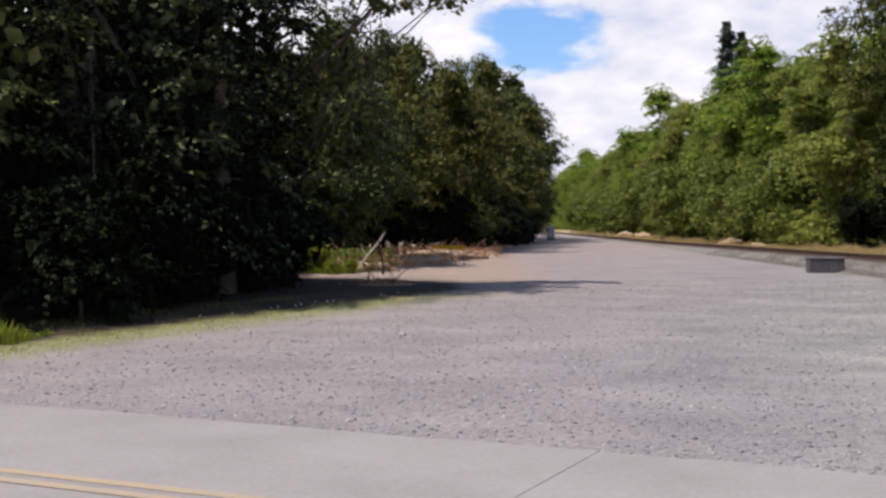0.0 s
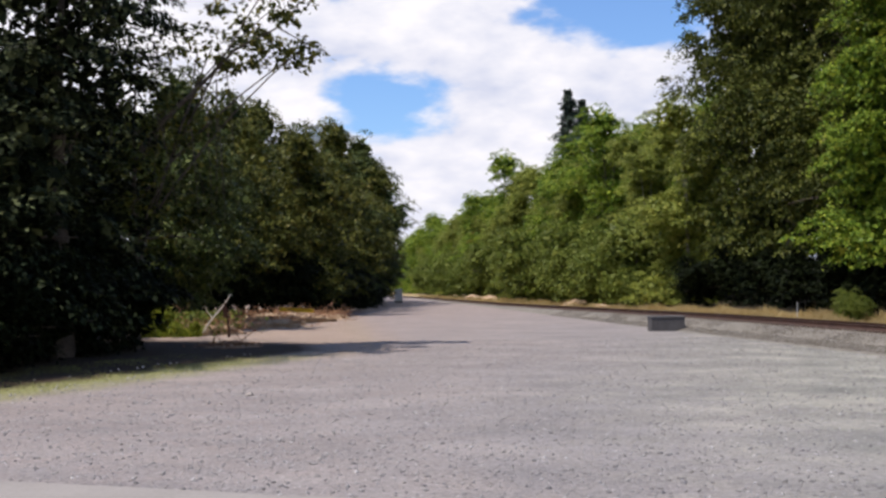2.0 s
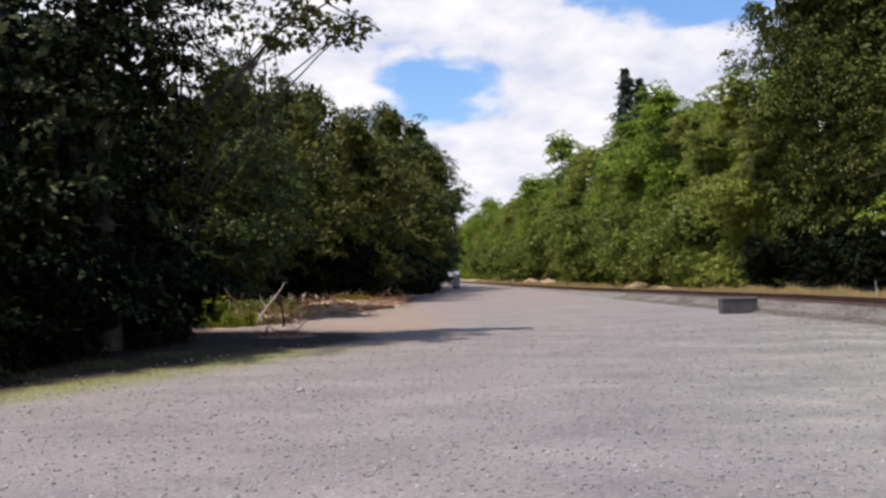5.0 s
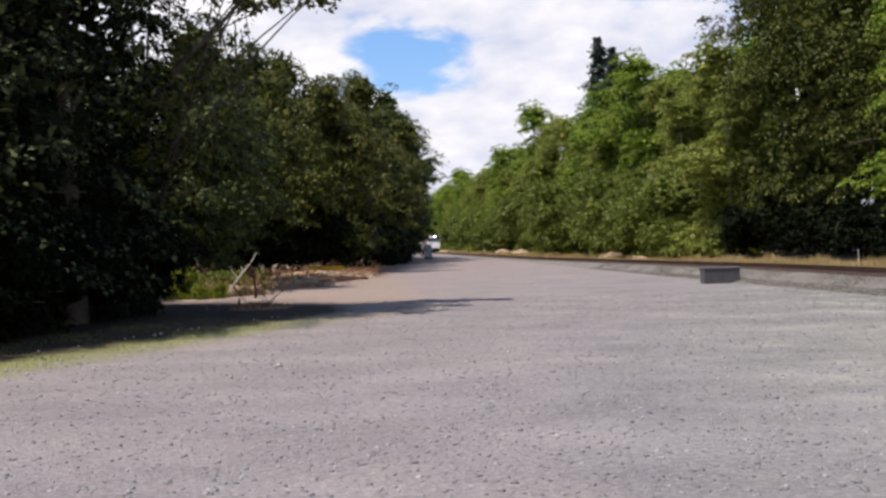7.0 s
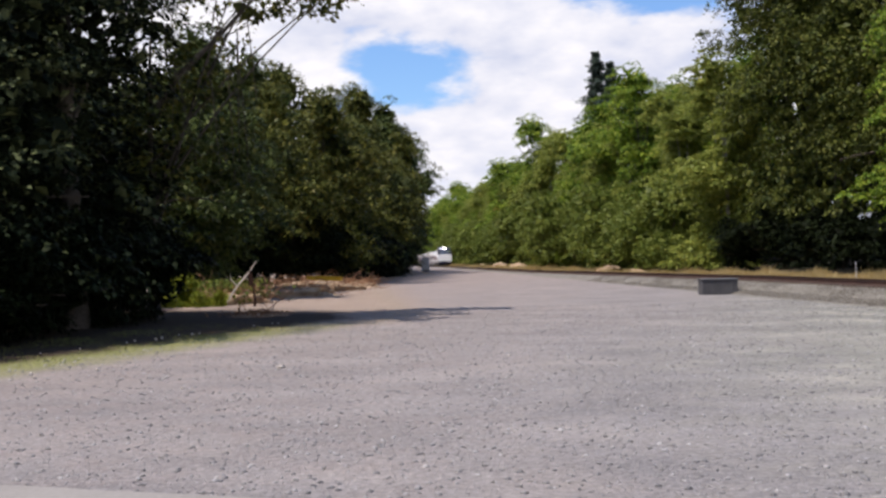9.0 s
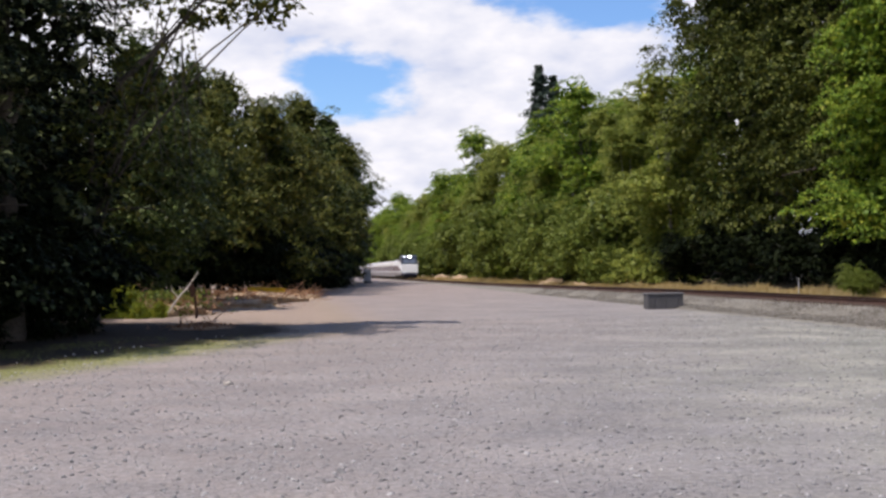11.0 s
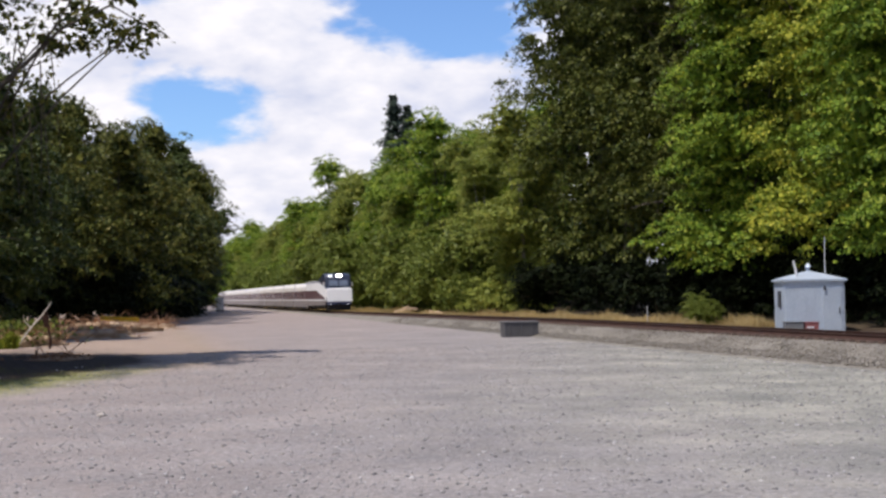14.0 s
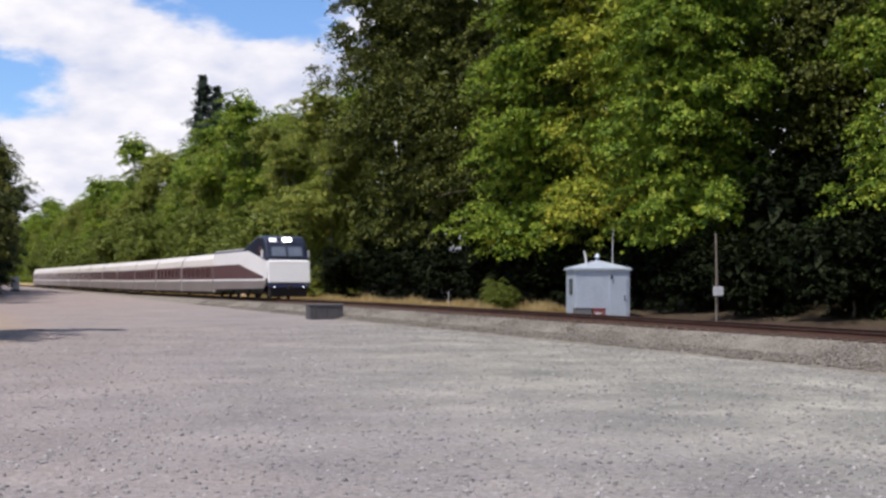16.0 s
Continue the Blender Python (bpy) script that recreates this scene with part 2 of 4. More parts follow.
GLASS_DARK = mat("tinted_window", [(0.078, 0.040, 0.042), (0.105, 0.056, 0.056)], 0.25, scales=(0.5, 6), bump=0.0, spec=0.5)
WINDSHIELD = mat("windshield_glass", [(0.10, 0.12, 0.155), (0.15, 0.17, 0.205)], 0.10, scales=(0.5, 3), bump=0.0, spec=0.8)
LAMP = glow("headlight_glow", (1.0, 0.98, 0.95), 25.0)
BOARD_GLOW = glow("number_board_glow", (0.92, 0.95, 1.0), 1.2)


# ---- mesh helpers ----
def mesh_object(name, me, material, parent=None, label=""):
    ob = new(name, me)
    if material and not me.materials:
        me.materials.append(material)
    if parent:
        ob.parent = parent
    if label:
        ob["label"] = label
    return ob


def part(name, bm, material, parent=None, label="", smooth=False):
    me = bpy.data.meshes.new(name)
    bm.normal_update()
    bm.to_mesh(me)
    bm.free()
    if smooth:
        me.shade_smooth()
    return mesh_object(name, me, material, parent, label)


def arrays(name, verts, faces, material, parent=None, label=""):
    """A mesh from numpy arrays; faces is an (n, k) array."""
    me = bpy.data.meshes.new(name)
    n, k = faces.shape
    me.vertices.add(len(verts))
    me.vertices.foreach_set("co", np.asarray(verts, np.float32).ravel())
    me.loops.add(n * k)
    me.loops.foreach_set("vertex_index", np.asarray(faces, np.int32).ravel())
    me.polygons.add(n)
    me.polygons.foreach_set("loop_start", np.arange(0, n * k, k, dtype=np.int32))
    me.update(calc_edges=True)
    return mesh_object(name, me, material, parent, label)


def add_box(bm, size, at=(0, 0, 0), bevel=0.0, turn=None):
    m = Matrix.Translation(at) @ (turn or Matrix.Identity(4)) @ Matrix.Diagonal((*size, 1))
    got = bmesh.ops.create_cube(bm, size=1.0, matrix=m)
    if bevel:
        edges = list({e for v in got["verts"] for e in v.link_edges})
        bmesh.ops.bevel(bm, geom=edges, offset=bevel, segments=2, affect="EDGES", profile=0.5)
    return bm


def box(size, at=(0, 0, 0), bevel=0.0, turn=None):
    return add_box(bmesh.new(), size, at, bevel, turn)


def add_cyl(bm, r1, r2, a, b, seg=12):
    a, b = Vector(a), Vector(b)
    m = Matrix.Translation((a + b) / 2) @ (b - a).to_track_quat("Z", "Y").to_matrix().to_4x4()
    bmesh.ops.create_cone(bm, cap_ends=True, segments=seg, radius1=r1, radius2=r2, depth=(b - a).length, matrix=m)
    return bm


def tube(pts, radii, seg=8):
    """Vertices and quads of a tapered tube through the points."""
    pts = np.asarray(pts, float)
    d = np.gradient(pts, axis=0)
    d /= np.linalg.norm(d, axis=1)[:, None] + 1e-9
    ref = np.where(np.abs(d[:, 2:3]) > 0.9, [[1.0, 0, 0]], [[0, 0, 1.0]])
    u = np.cross(d, ref)
    u /= np.linalg.norm(u, axis=1)[:, None] + 1e-9
    v = np.cross(d, u)
    a = np.linspace(0, 2 * math.pi, seg, endpoint=False)
    ring = u[:, None] * np.cos(a)[None, :, None] + v[:, None] * np.sin(a)[None, :, None]
    verts = (pts[:, None] + ring * np.asarray(radii)[:, None, None]).reshape(-1, 3)
    i, j = np.meshgrid(np.arange(len(pts) - 1), np.arange(seg), indexing="ij")
    k = (j + 1) % seg
    faces = np.stack([i * seg + j, i * seg + k, (i + 1) * seg + k, (i + 1) * seg + j], -1).reshape(-1, 4)
    return verts, faces


def merged(pieces):
    vs, fs, n = [], [], 0
    for v, f in pieces:
        vs.append(v)
        fs.append(f + n)
        n += len(v)
    return np.concatenate(vs), np.concatenate(fs)


def root(name, at, label, category, group="", kind=""):
    ob = new(name)
    ob.empty_display_size = 0.3
    ob.location = at
    return tagged(ob, label, category, group, kind)


# ---- ground heights ----
TRACK_X = 22.9


def rail_z(y):
    return 0.78 - 0.0045 * min(77.0, max(0.0, y - 65.0)) - 0.0012 * max(0.0, y - 142.0)


def ground_z(x, y):
    if x <= 20.4:
        return 0.0
    back = min(1.0, max(0.0, (x - 20.4) / 4.5))
    z = back * 0.14 * (rail_z(y) / 0.78)
    if x > 29:
        z += min(6.0, (x - 29) * 0.10)
    return z


def ground_material():
    mt = bpy.data.materials.new("gravel_lot")
    mt.use_nodes = True
    nt = mt.node_tree
    N, L = nt.nodes.new, nt.links.new
    bsdf = nt.nodes["Principled BSDF"]
    tc = N("ShaderNodeTexCoord")

    def noise_tex(scale, detail=5.0, rough=0.6):
        n = N("ShaderNodeTexNoise")
        L(tc.outputs["Object"], n.inputs["Vector"])
        n.inputs["Scale"].default_value, n.inputs["Detail"].default_value = scale, detail
        n.inputs["Roughness"].default_value = rough
        return n.outputs[0]

    def ramp(fac, stops):
        r = N("ShaderNodeValToRGB")
        for i, (p, c) in enumerate(stops):
            e = r.color_ramp.elements[i] if i < 2 else r.color_ramp.elements.new(p)
            e.position, e.color = p, (*c, 1)
        L(fac, r.inputs[0])
        return r.outputs[0]

    def mixc(fac, a, b, how="MIX"):
        m = N("ShaderNodeMix")
        m.data_type, m.blend_type = "RGBA", how
        if isinstance(fac, float):
            m.inputs["Factor"].default_value = fac
        else:
            L(fac, m.inputs["Factor"])
        L(a, m.inputs["A"])
        L(b, m.inputs["B"])
        return m.outputs["Result"]

    def calc(op, a, b):
        m = N("ShaderNodeMath")
        m.operation = op
        for i, v in enumerate((a, b)):
            if isinstance(v, (int, float)):
                m.inputs[i].default_value = v
            else:
                L(v, m.inputs[i])
        return m.outputs[0]

    def soft(v, a, b):
        r = N("ShaderNodeMapRange")
        r.interpolation_type = "SMOOTHSTEP"
        L(v, r.inputs[0])
        r.inputs[1].default_value, r.inputs[2].default_value = a, b
        return r.outputs[0]

    patches, mid, grit, fines = noise_tex(0.11), noise_tex(1.1), noise_tex(9.0, 8.0, 0.7), noise_tex(0.34, 7.0, 0.66)
    vor = N("ShaderNodeTexVoronoi")
    L(tc.outputs["Object"], vor.inputs["Vector"])
    vor.inputs["Scale"].default_value = 22.0
    stone = ramp(vor.outputs["Color"], [(0.0, (0.13, 0.125, 0.125)), (0.5, (0.26, 0.245, 0.24)), (1.0, (0.42, 0.40, 0.385))])
    base = ramp(patches, [(0.36, (0.190, 0.182, 0.186)), (0.5, (0.258, 0.234, 0.225)), (0.64, (0.335, 0.285, 0.255))])
    streak = N("ShaderNodeMapping")          # tyre-swept streaks across the lot
    L(tc.outputs["Object"], streak.inputs[0])
    streak.inputs["Rotation"].default_value = (0, 0, radians(12))
    streak.inputs["Scale"].default_value = (0.26, 0.42, 1.0)
    sw = N("ShaderNodeTexNoise")
    L(streak.outputs[0], sw.inputs["Vector"])
    sw.inputs["Scale"].default_value, sw.inputs["Detail"].default_value = 1.0, 6.0
    base = mixc(0.5, base, ramp(sw.outputs[0], [(0.38, (0.175, 0.165, 0.162)), (0.5, (0.25, 0.234, 0.225)), (0.62, (0.345, 0.318, 0.30))]))
    col = mixc(0.36, base, stone)
    sep = N("ShaderNodeSeparateXYZ")
    L(tc.outputs["Object"], sep.inputs[0])
    X, Y = sep.outputs[0], sep.outputs[1]
    wob = calc("MULTIPLY", calc("SUBTRACT", mid, 0.5), 3.0)
    # packed tan fines along the wheel tracks and towards the brush piles
    tan = soft(calc("ADD", calc("ADD", calc("MULTIPLY", Y, 0.035), calc("MULTIPLY", X, -0.10)), wob), -0.6, 3.0)
    col = mixc(calc("MULTIPLY", tan, 0.62), col, ramp(mid, [(0.3, (0.262, 0.205, 0.180)), (0.7, (0.355, 0.280, 0.245))]))
    far = calc("MULTIPLY", calc("MAXIMUM", calc("SUBTRACT", Y, 24.0), 0.0), -0.045)
    sparse = soft(calc("ADD", calc("ADD", calc("MULTIPLY", X, 0.12), far), calc("MULTIPLY", wob, 0.5)), 0.2, 1.7)
    col = mixc(calc("MULTIPLY", sparse, 0.85), col, ramp(fines, [(0.34, (0.180, 0.185, 0.160)), (0.5, (0.258, 0.258, 0.218)), (0.64, (0.370, 0.360, 0.298))]))
    # grass verge beside the trees: x + 0.48 (y - 27) + 9 < 0
    side = calc("ADD", calc("SUBTRACT", X, calc("MULTIPLY", calc("MINIMUM", Y, 46.0), 0.45)), 20.9)
    side = calc("ADD", side, calc("MULTIPLY", wob, 0.9))
    verge = soft(side, 3.6, 1.0)
    col = mixc(verge, col, ramp(grit, [(0.3, (0.15, 0.16, 0.055)), (0.7, (0.30, 0.29, 0.13))]))
    dug = calc("MULTIPLY", soft(side, 5.5, 1.5), soft(calc("ADD", Y, calc("MULTIPLY", wob, 2.0)), 38.0, 46.0))
    col = mixc(dug, col, ramp(grit, [(0.3, (0.24, 0.18, 0.14)), (0.7, (0.40, 0.315, 0.255))]))
    # leaf litter under the maples, darkened to paint in the shadow they cast
    litter_shade = calc("MULTIPLY", soft(side, 0.8, -0.5), soft(calc("ADD", calc("ADD", Y, calc("MULTIPLY", X, 0.8)), calc("MULTIPLY", wob, 1.5)), 55.0, 49.0))
    col = mixc(litter_shade, col, ramp(grit, [(0.3, (0.022, 0.016, 0.011)), (0.7, (0.085, 0.058, 0.040))]))
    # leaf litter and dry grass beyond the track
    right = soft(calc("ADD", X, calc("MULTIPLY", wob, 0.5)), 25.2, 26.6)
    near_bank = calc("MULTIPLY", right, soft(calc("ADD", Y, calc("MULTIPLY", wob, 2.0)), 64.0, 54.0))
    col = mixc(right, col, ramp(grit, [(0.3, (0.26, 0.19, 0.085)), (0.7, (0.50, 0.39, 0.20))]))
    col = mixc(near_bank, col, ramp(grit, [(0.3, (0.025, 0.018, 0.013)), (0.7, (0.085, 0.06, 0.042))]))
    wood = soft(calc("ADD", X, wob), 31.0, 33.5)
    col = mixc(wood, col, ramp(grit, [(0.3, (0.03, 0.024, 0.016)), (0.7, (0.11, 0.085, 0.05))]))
    mottled = ramp(grit, [(0.30, (0.45, 0.44, 0.43)), (0.5, (0.95, 0.95, 0.95)), (0.70, (1.55, 1.52, 1.5))])
    col = mixc(0.55, col, mottled, "MULTIPLY")
    worn = ramp(fines, [(0.36, (0.74, 0.75, 0.76)), (0.5, (0.98, 0.98, 0.98)), (0.64, (1.22, 1.19, 1.15))])
    col = mixc(0.3, col, worn, "MULTIPLY")
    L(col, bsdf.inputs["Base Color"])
    bsdf.inputs["Roughness"].default_value = 0.95
    bsdf.inputs["Specular IOR Level"].default_value = 0.2
    b = N("ShaderNodeBump")
    b.inputs["Strength"].default_value, b.inputs["Distance"].default_value = 0.8, 0.05
    L(calc("ADD", grit, calc("MULTIPLY", vor.outputs["Distance"], 0.5)), b.inputs["Height"])
    L(b.outputs[0], bsdf.inputs["Normal"])
    return mt


GROUND = ground_material()


def build_ground():
    xs = [-3000, -800, -200, -60, -30, -20, -10, 0, 10, 16, 20.4, 22, 24.9, 26, 27.5, 29, 33, 38, 45, 60, 89, 200, 800, 3000]
    ys = [-3000, -600, -150, -40, 0, 20, 40, 60, 80, 120, 160, 200, 240, 302, 400, 600, 1200, 3000]
    verts = np.array([(x, y, ground_z(x, min(y, 300))) for y in ys for x in xs])
    nx = len(xs)
    faces = np.array([(j * nx + i, j * nx + i + 1, (j + 1) * nx + i + 1, (j + 1) * nx + i) for j in range(len(ys) - 1) for i in range(nx - 1)])
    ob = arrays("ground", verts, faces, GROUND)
    tagged(ob, "wide grey gravel lot with grassy verges", "ground", kind="structure")


build_ground()

# ---- the road: concrete slabs with joints and a double yellow line ----
ROAD_DIR = Vector((0.915, -0.403, 0))
ROAD_SIDE = Vector((-0.403, -0.915, 0))      # from the lot edge towards the camera
ROAD_EDGE = Vector((1.95, 11.45, 0))         # where a joint meets the lot edge


def build_road():
    road = root("road", (0, 0, 0), "pale concrete road with a double yellow line", "road", kind="structure")
    lane, length, gap = 3.8, 9.2, 0.009
    rng = random.Random(4)
    for k in range(-4, 4):
        for row in range(2):
            a, b = ROAD_EDGE + ROAD_DIR * (k * length + gap / 2), ROAD_EDGE + ROAD_DIR * ((k + 1) * length - gap / 2)
            s0, s1 = row * lane + gap / 2, (row + 1) * lane - gap / 2
            bm = bmesh.new()
            top, n = [], 12
            for i in range(n + 1):              # the edge towards the lot is chipped and wavy
                p = a.lerp(b, i / n)
                w = (rng.uniform(-0.05, 0.05) if row == 0 else 0.0)
                top.append((p + ROAD_SIDE * (s0 + w), p + ROAD_SIDE * s1))
            z = 0.035 + rng.uniform(-0.003, 0.003)
            up = [(bm.verts.new((*p.xy, z)), bm.verts.new((*q.xy, z))) for p, q in top]
            low = [(bm.verts.new((*p.xy, -0.05)), bm.verts.new((*q.xy, -0.05))) for p, q in top]
            for i in range(n):
                bm.faces.new((up[i][0], up[i][1], up[i + 1][1], up[i + 1][0]))
                bm.faces.new((up[i][0], up[i + 1][0], low[i + 1][0], low[i][0]))
                bm.faces.new((up[i + 1][1], up[i][1], low[i][1], low[i + 1][1]))
            bm.faces.new((up[0][1], up[0][0], low[0][0], low[0][1]))
            bm.faces.new((up[n][0], up[n][1], low[n][1], low[n][0]))
            bmesh.ops.recalc_face_normals(bm, faces=bm.faces[:])
            part("slab", bm, CONCRETE, road)
    for off in (-0.17, 0.17):
        bm = bmesh.new()
        mid = ROAD_EDGE + ROAD_SIDE * (lane + off)
        rngl = random.Random(7)
        pts = [mid + ROAD_DIR * (-38 + 76 * i / 60) for i in range(61)]
        prev = None
        for p in pts:
            w = 0.085 + rngl.uniform(-0.008, 0.008)
            v = (bm.verts.new((*(p - ROAD_SIDE * w).xy, 0.043)), bm.verts.new((*(p + ROAD_SIDE * w).xy, 0.043)))
            if prev:
                bm.faces.new((prev[0], prev[1], v[1], v[0]))
            prev = v
        bmesh.ops.recalc_face_normals(bm, faces=bm.faces[:])
        part("centre_line", bm, YELLOW_LINE, road, "worn double yellow centre line")


# ---- the railway ----
YS = [-60 + 6 * i for i in range(0, 104)]


def build_embankment():
    prof = [(-3.7, -0.79), (-2.85, -0.58), (-1.75, -0.24), (1.75, -0.24), (2.6, -0.42), (3.2, -0.62)]
    rng = random.Random(11)
    verts, ys = [], [-60 + 1.5 * i for i in range(0, 400)]
    for y in ys:
        z = rail_z(y)
        for i, (dx, dz) in enumerate(prof):
            j = 0.09 if i in (0, 1) else 0.04
            zz = max(z + dz * (1.0 if z > 0.4 else max(0.35, z / 0.4 * 0.65 + 0.35)), -0.05) if i in (0, 5) else z + dz
            verts.append((TRACK_X + dx + rng.uniform(-j, j), y, zz + rng.uniform(-0.02, 0.02)))
    n = len(prof)
    faces = np.array([(j * n + i, j * n + i + 1, (j + 1) * n + i + 1, (j + 1) * n + i) for j in range(len(ys) - 1) for i in range(n - 1)])
    ob = arrays("ballast_bed", np.array(verts), faces, BALLAST)
    tagged(ob, "sloping bed of brownish crushed stone under the track", "ballast", kind="structure")


def build_track():
    track = root("railway_track", (0, 0, 0), "single railway track with rusty rails on wooden ties", "track", kind="structure")
    prof = [(-0.07, -0.172), (0.07, -0.172), (0.065, -0.155), (0.012, -0.14), (0.012, -0.04), (0.036, -0.03), (0.036, -0.003),
            (-0.036, -0.003), (-0.036, -0.03), (-0.012, -0.04), (-0.012, -0.14), (-0.065, -0.155)]
    n = len(prof)
    for s in (-0.755, 0.755):
        verts = np.array([(TRACK_X + s + px, y, rail_z(y) + pz) for y in YS for px, pz in prof])
        faces = np.array([(j * n + i, j * n + (i + 1) % n, (j + 1) * n + (i + 1) % n, (j + 1) * n + i) for j in range(len(YS) - 1) for i in range(n)])
        rail = arrays("rail", verts, faces, RAIL_STEEL, track, "rust-brown steel rail")
        top = np.array([(TRACK_X + s + e, y, rail_z(y)) for y in YS for e in (-0.026, 0.026)])
        tf = np.array([(2 * j, 2 * j + 1, 2 * j + 3, 2 * j + 2) for j in range(len(YS) - 1)])
        arrays("running_surface", top, tf, RAIL_TOP, rail, "worn bright rail top")
    rng = random.Random(3)
    bm = box((2.6, 0.23, 0.18), (0, 0, 0), 0.012)
    me = bpy.data.meshes.new("tie")
    bm.to_mesh(me)
    bm.free()
    me.materials.append(TIE_WOOD)
    for i in range(290):
        y = 12 + 0.6 * i
        tie = new("tie", me)
        tie.parent = track
        tie.matrix_basis = pose(TRACK_X + rng.uniform(-0.05, 0.05), y, rail_z(y) - 0.262, 0, 0, rng.uniform(-1, 1))
    bm = bmesh.new()
    for i in range(420):
        y = 12 + 0.6 * (290 + i)
        bmesh.ops.create_cube(bm, size=1.0, matrix=Matrix.Translation((TRACK_X, y, rail_z(y) - 0.262)) @ Matrix.Diagonal((2.6, 0.23, 0.18, 1)))
    far = part("far_ties", bm, TIE_WOOD, track)
    far["kind"] = "stuff"


# ---- foliage ----
LOBED = (np.array([(0, 0, 0), (0.42, 0.34, 0.07), (0.24, 0.55, 0.02), (0.0, 1.0, -0.10), (-0.24, 0.55, 0.02), (-0.42, 0.34, 0.07)]),
         np.array([(0, 1, 2), (0, 2, 3), (0, 3, 4), (0, 4, 5)]))
OVAL = (np.array([(0, 0, 0), (0.34, 0.5, 0.07), (0.0, 1.0, -0.06), (-0.34, 0.5, 0.07)]), np.array([(0, 1, 2), (0, 2, 3)]))


SLIVER = (np.array([(-0.30, 0.1, 0.03), (0.34, 0.25, 0.06), (0.0, 1.0, -0.05)]), np.array([(0, 1, 2)]))


def leaves(rng, at, outward, size, shape, droop=0.35, wild=0.55, up=None):
    """Leaves at the points, their faces towards up, their tips outwards and down."""
    n = len(at)
    tip = outward + rng.normal(0, wild, (n, 3))
    tip[:, 2] -= droop
    tip /= np.linalg.norm(tip, axis=1)[:, None] + 1e-9
    up = (np.array([0, 0, 1.0]) + 0.45 * outward if up is None else up) + rng.normal(0, wild * 0.6, (n, 3))
    side = np.cross(tip, up)
    side /= np.linalg.norm(side, axis=1)[:, None] + 1e-9
    nor = np.cross(side, tip)
    sc = size * rng.uniform(0.65, 1.3, n) if np.isscalar(size) else size
    tv, tf = shape
    verts = at[:, None] + sc[:, None, None] * (tv[None, :, 0:1] * side[:, None] + tv[None, :, 1:2] * tip[:, None] + tv[None, :, 2:3] * nor[:, None])
    faces = tf[None] + (np.arange(n) * len(tv))[:, None, None]
    return verts.reshape(-1, 3), faces.reshape(-1, tf.shape[1])


def crown_points(rng, lobes, clusters, per, spread, flat=0.4, shell=0.5):
    """Domed boughs of leaves in the outer part of lobes (centre, radii); returns points, their outward ways and face directions."""
    vol = np.array([a[1][0] * a[1][1] * a[1][2] for a in lobes]) ** (2 / 3)
    which = rng.choice(len(lobes), clusters, p=vol / vol.sum())
    c = np.array([lobes[i][0] for i in which], float)
    r = np.array([lobes[i][1] for i in which], float)
    d = rng.normal(0, 1, (clusters, 3))
    d /= np.linalg.norm(d, axis=1)[:, None]
    rad = shell + (1 - shell) * rng.uniform(0, 1, clusters) ** 0.5
    rad *= 1 + 0.15 * np.sin(5 * d[:, 0] + which) * np.cos(4 * d[:, 2] + 2 * which) + rng.normal(0, 0.07, clusters)
    centre = c + d * r * rad[:, None]
    big = spread * rng.uniform(0.55, 1.35, clusters)
    n = clusters * per
    R = np.repeat(big, per)
    a, q = rng.uniform(0, 6.283, n), rng.random(n) ** 0.6
    q *= 1 + 0.25 * np.sin(3 * a + np.repeat(rng.uniform(0, 6, clusters), per))
    tilt = np.repeat(d, per, 0)
    flatw = np.stack([np.cos(a) * q, np.sin(a) * q, flat * (0.55 - 1.1 * q**2) + rng.normal(0, 0.10, n)], 1) * R[:, None]
    flatw[:, 2] -= 0.38 * (flatw[:, 0] * tilt[:, 0] + flatw[:, 1] * tilt[:, 1])
    way = np.stack([np.cos(a) * q, np.sin(a) * q, 0 * a], 1)
    up = np.stack([np.cos(a) * q * flat * 1.6, np.sin(a) * q * flat * 1.6, np.ones(n)], 1) + 0.55 * tilt
    return np.repeat(centre, per, 0) + flatw, way * 0.8 + 0.5 * tilt, up


def wood(rng, height, r0, lobes, limbs, lean=0.0):
    k = 9
    t = np.linspace(0, 1, k)
    path = np.stack([lean * t + rng.normal(0, 0.12, k).cumsum() * 0.5, rng.normal(0, 0.12, k).cumsum() * 0.5, height * t], 1)
    path[0] = (0, 0, -0.15)
    radii = r0 * (1 - 0.85 * t)
    radii[0] *= 1.5
    got = [tube(path, radii, 9)]
    for _ in range(limbs):
        i = rng.integers(2, k - 1)
        c, r = lobes[rng.integers(len(lobes))]
        end = np.array(c) + rng.normal(0, 0.45, 3) * np.array(r)
        a = path[i]
        mid = (a + end) / 2 + np.array([0, 0, 0.12 * np.linalg.norm(end - a)])
        s = np.linspace(0, 1, 6)[:, None]
        curve = (1 - s) ** 2 * a + 2 * s * (1 - s) * mid + s**2 * end
        got.append(tube(curve, np.linspace(radii[i] * 0.5, 0.02, 6), 6))
    return merged(got)


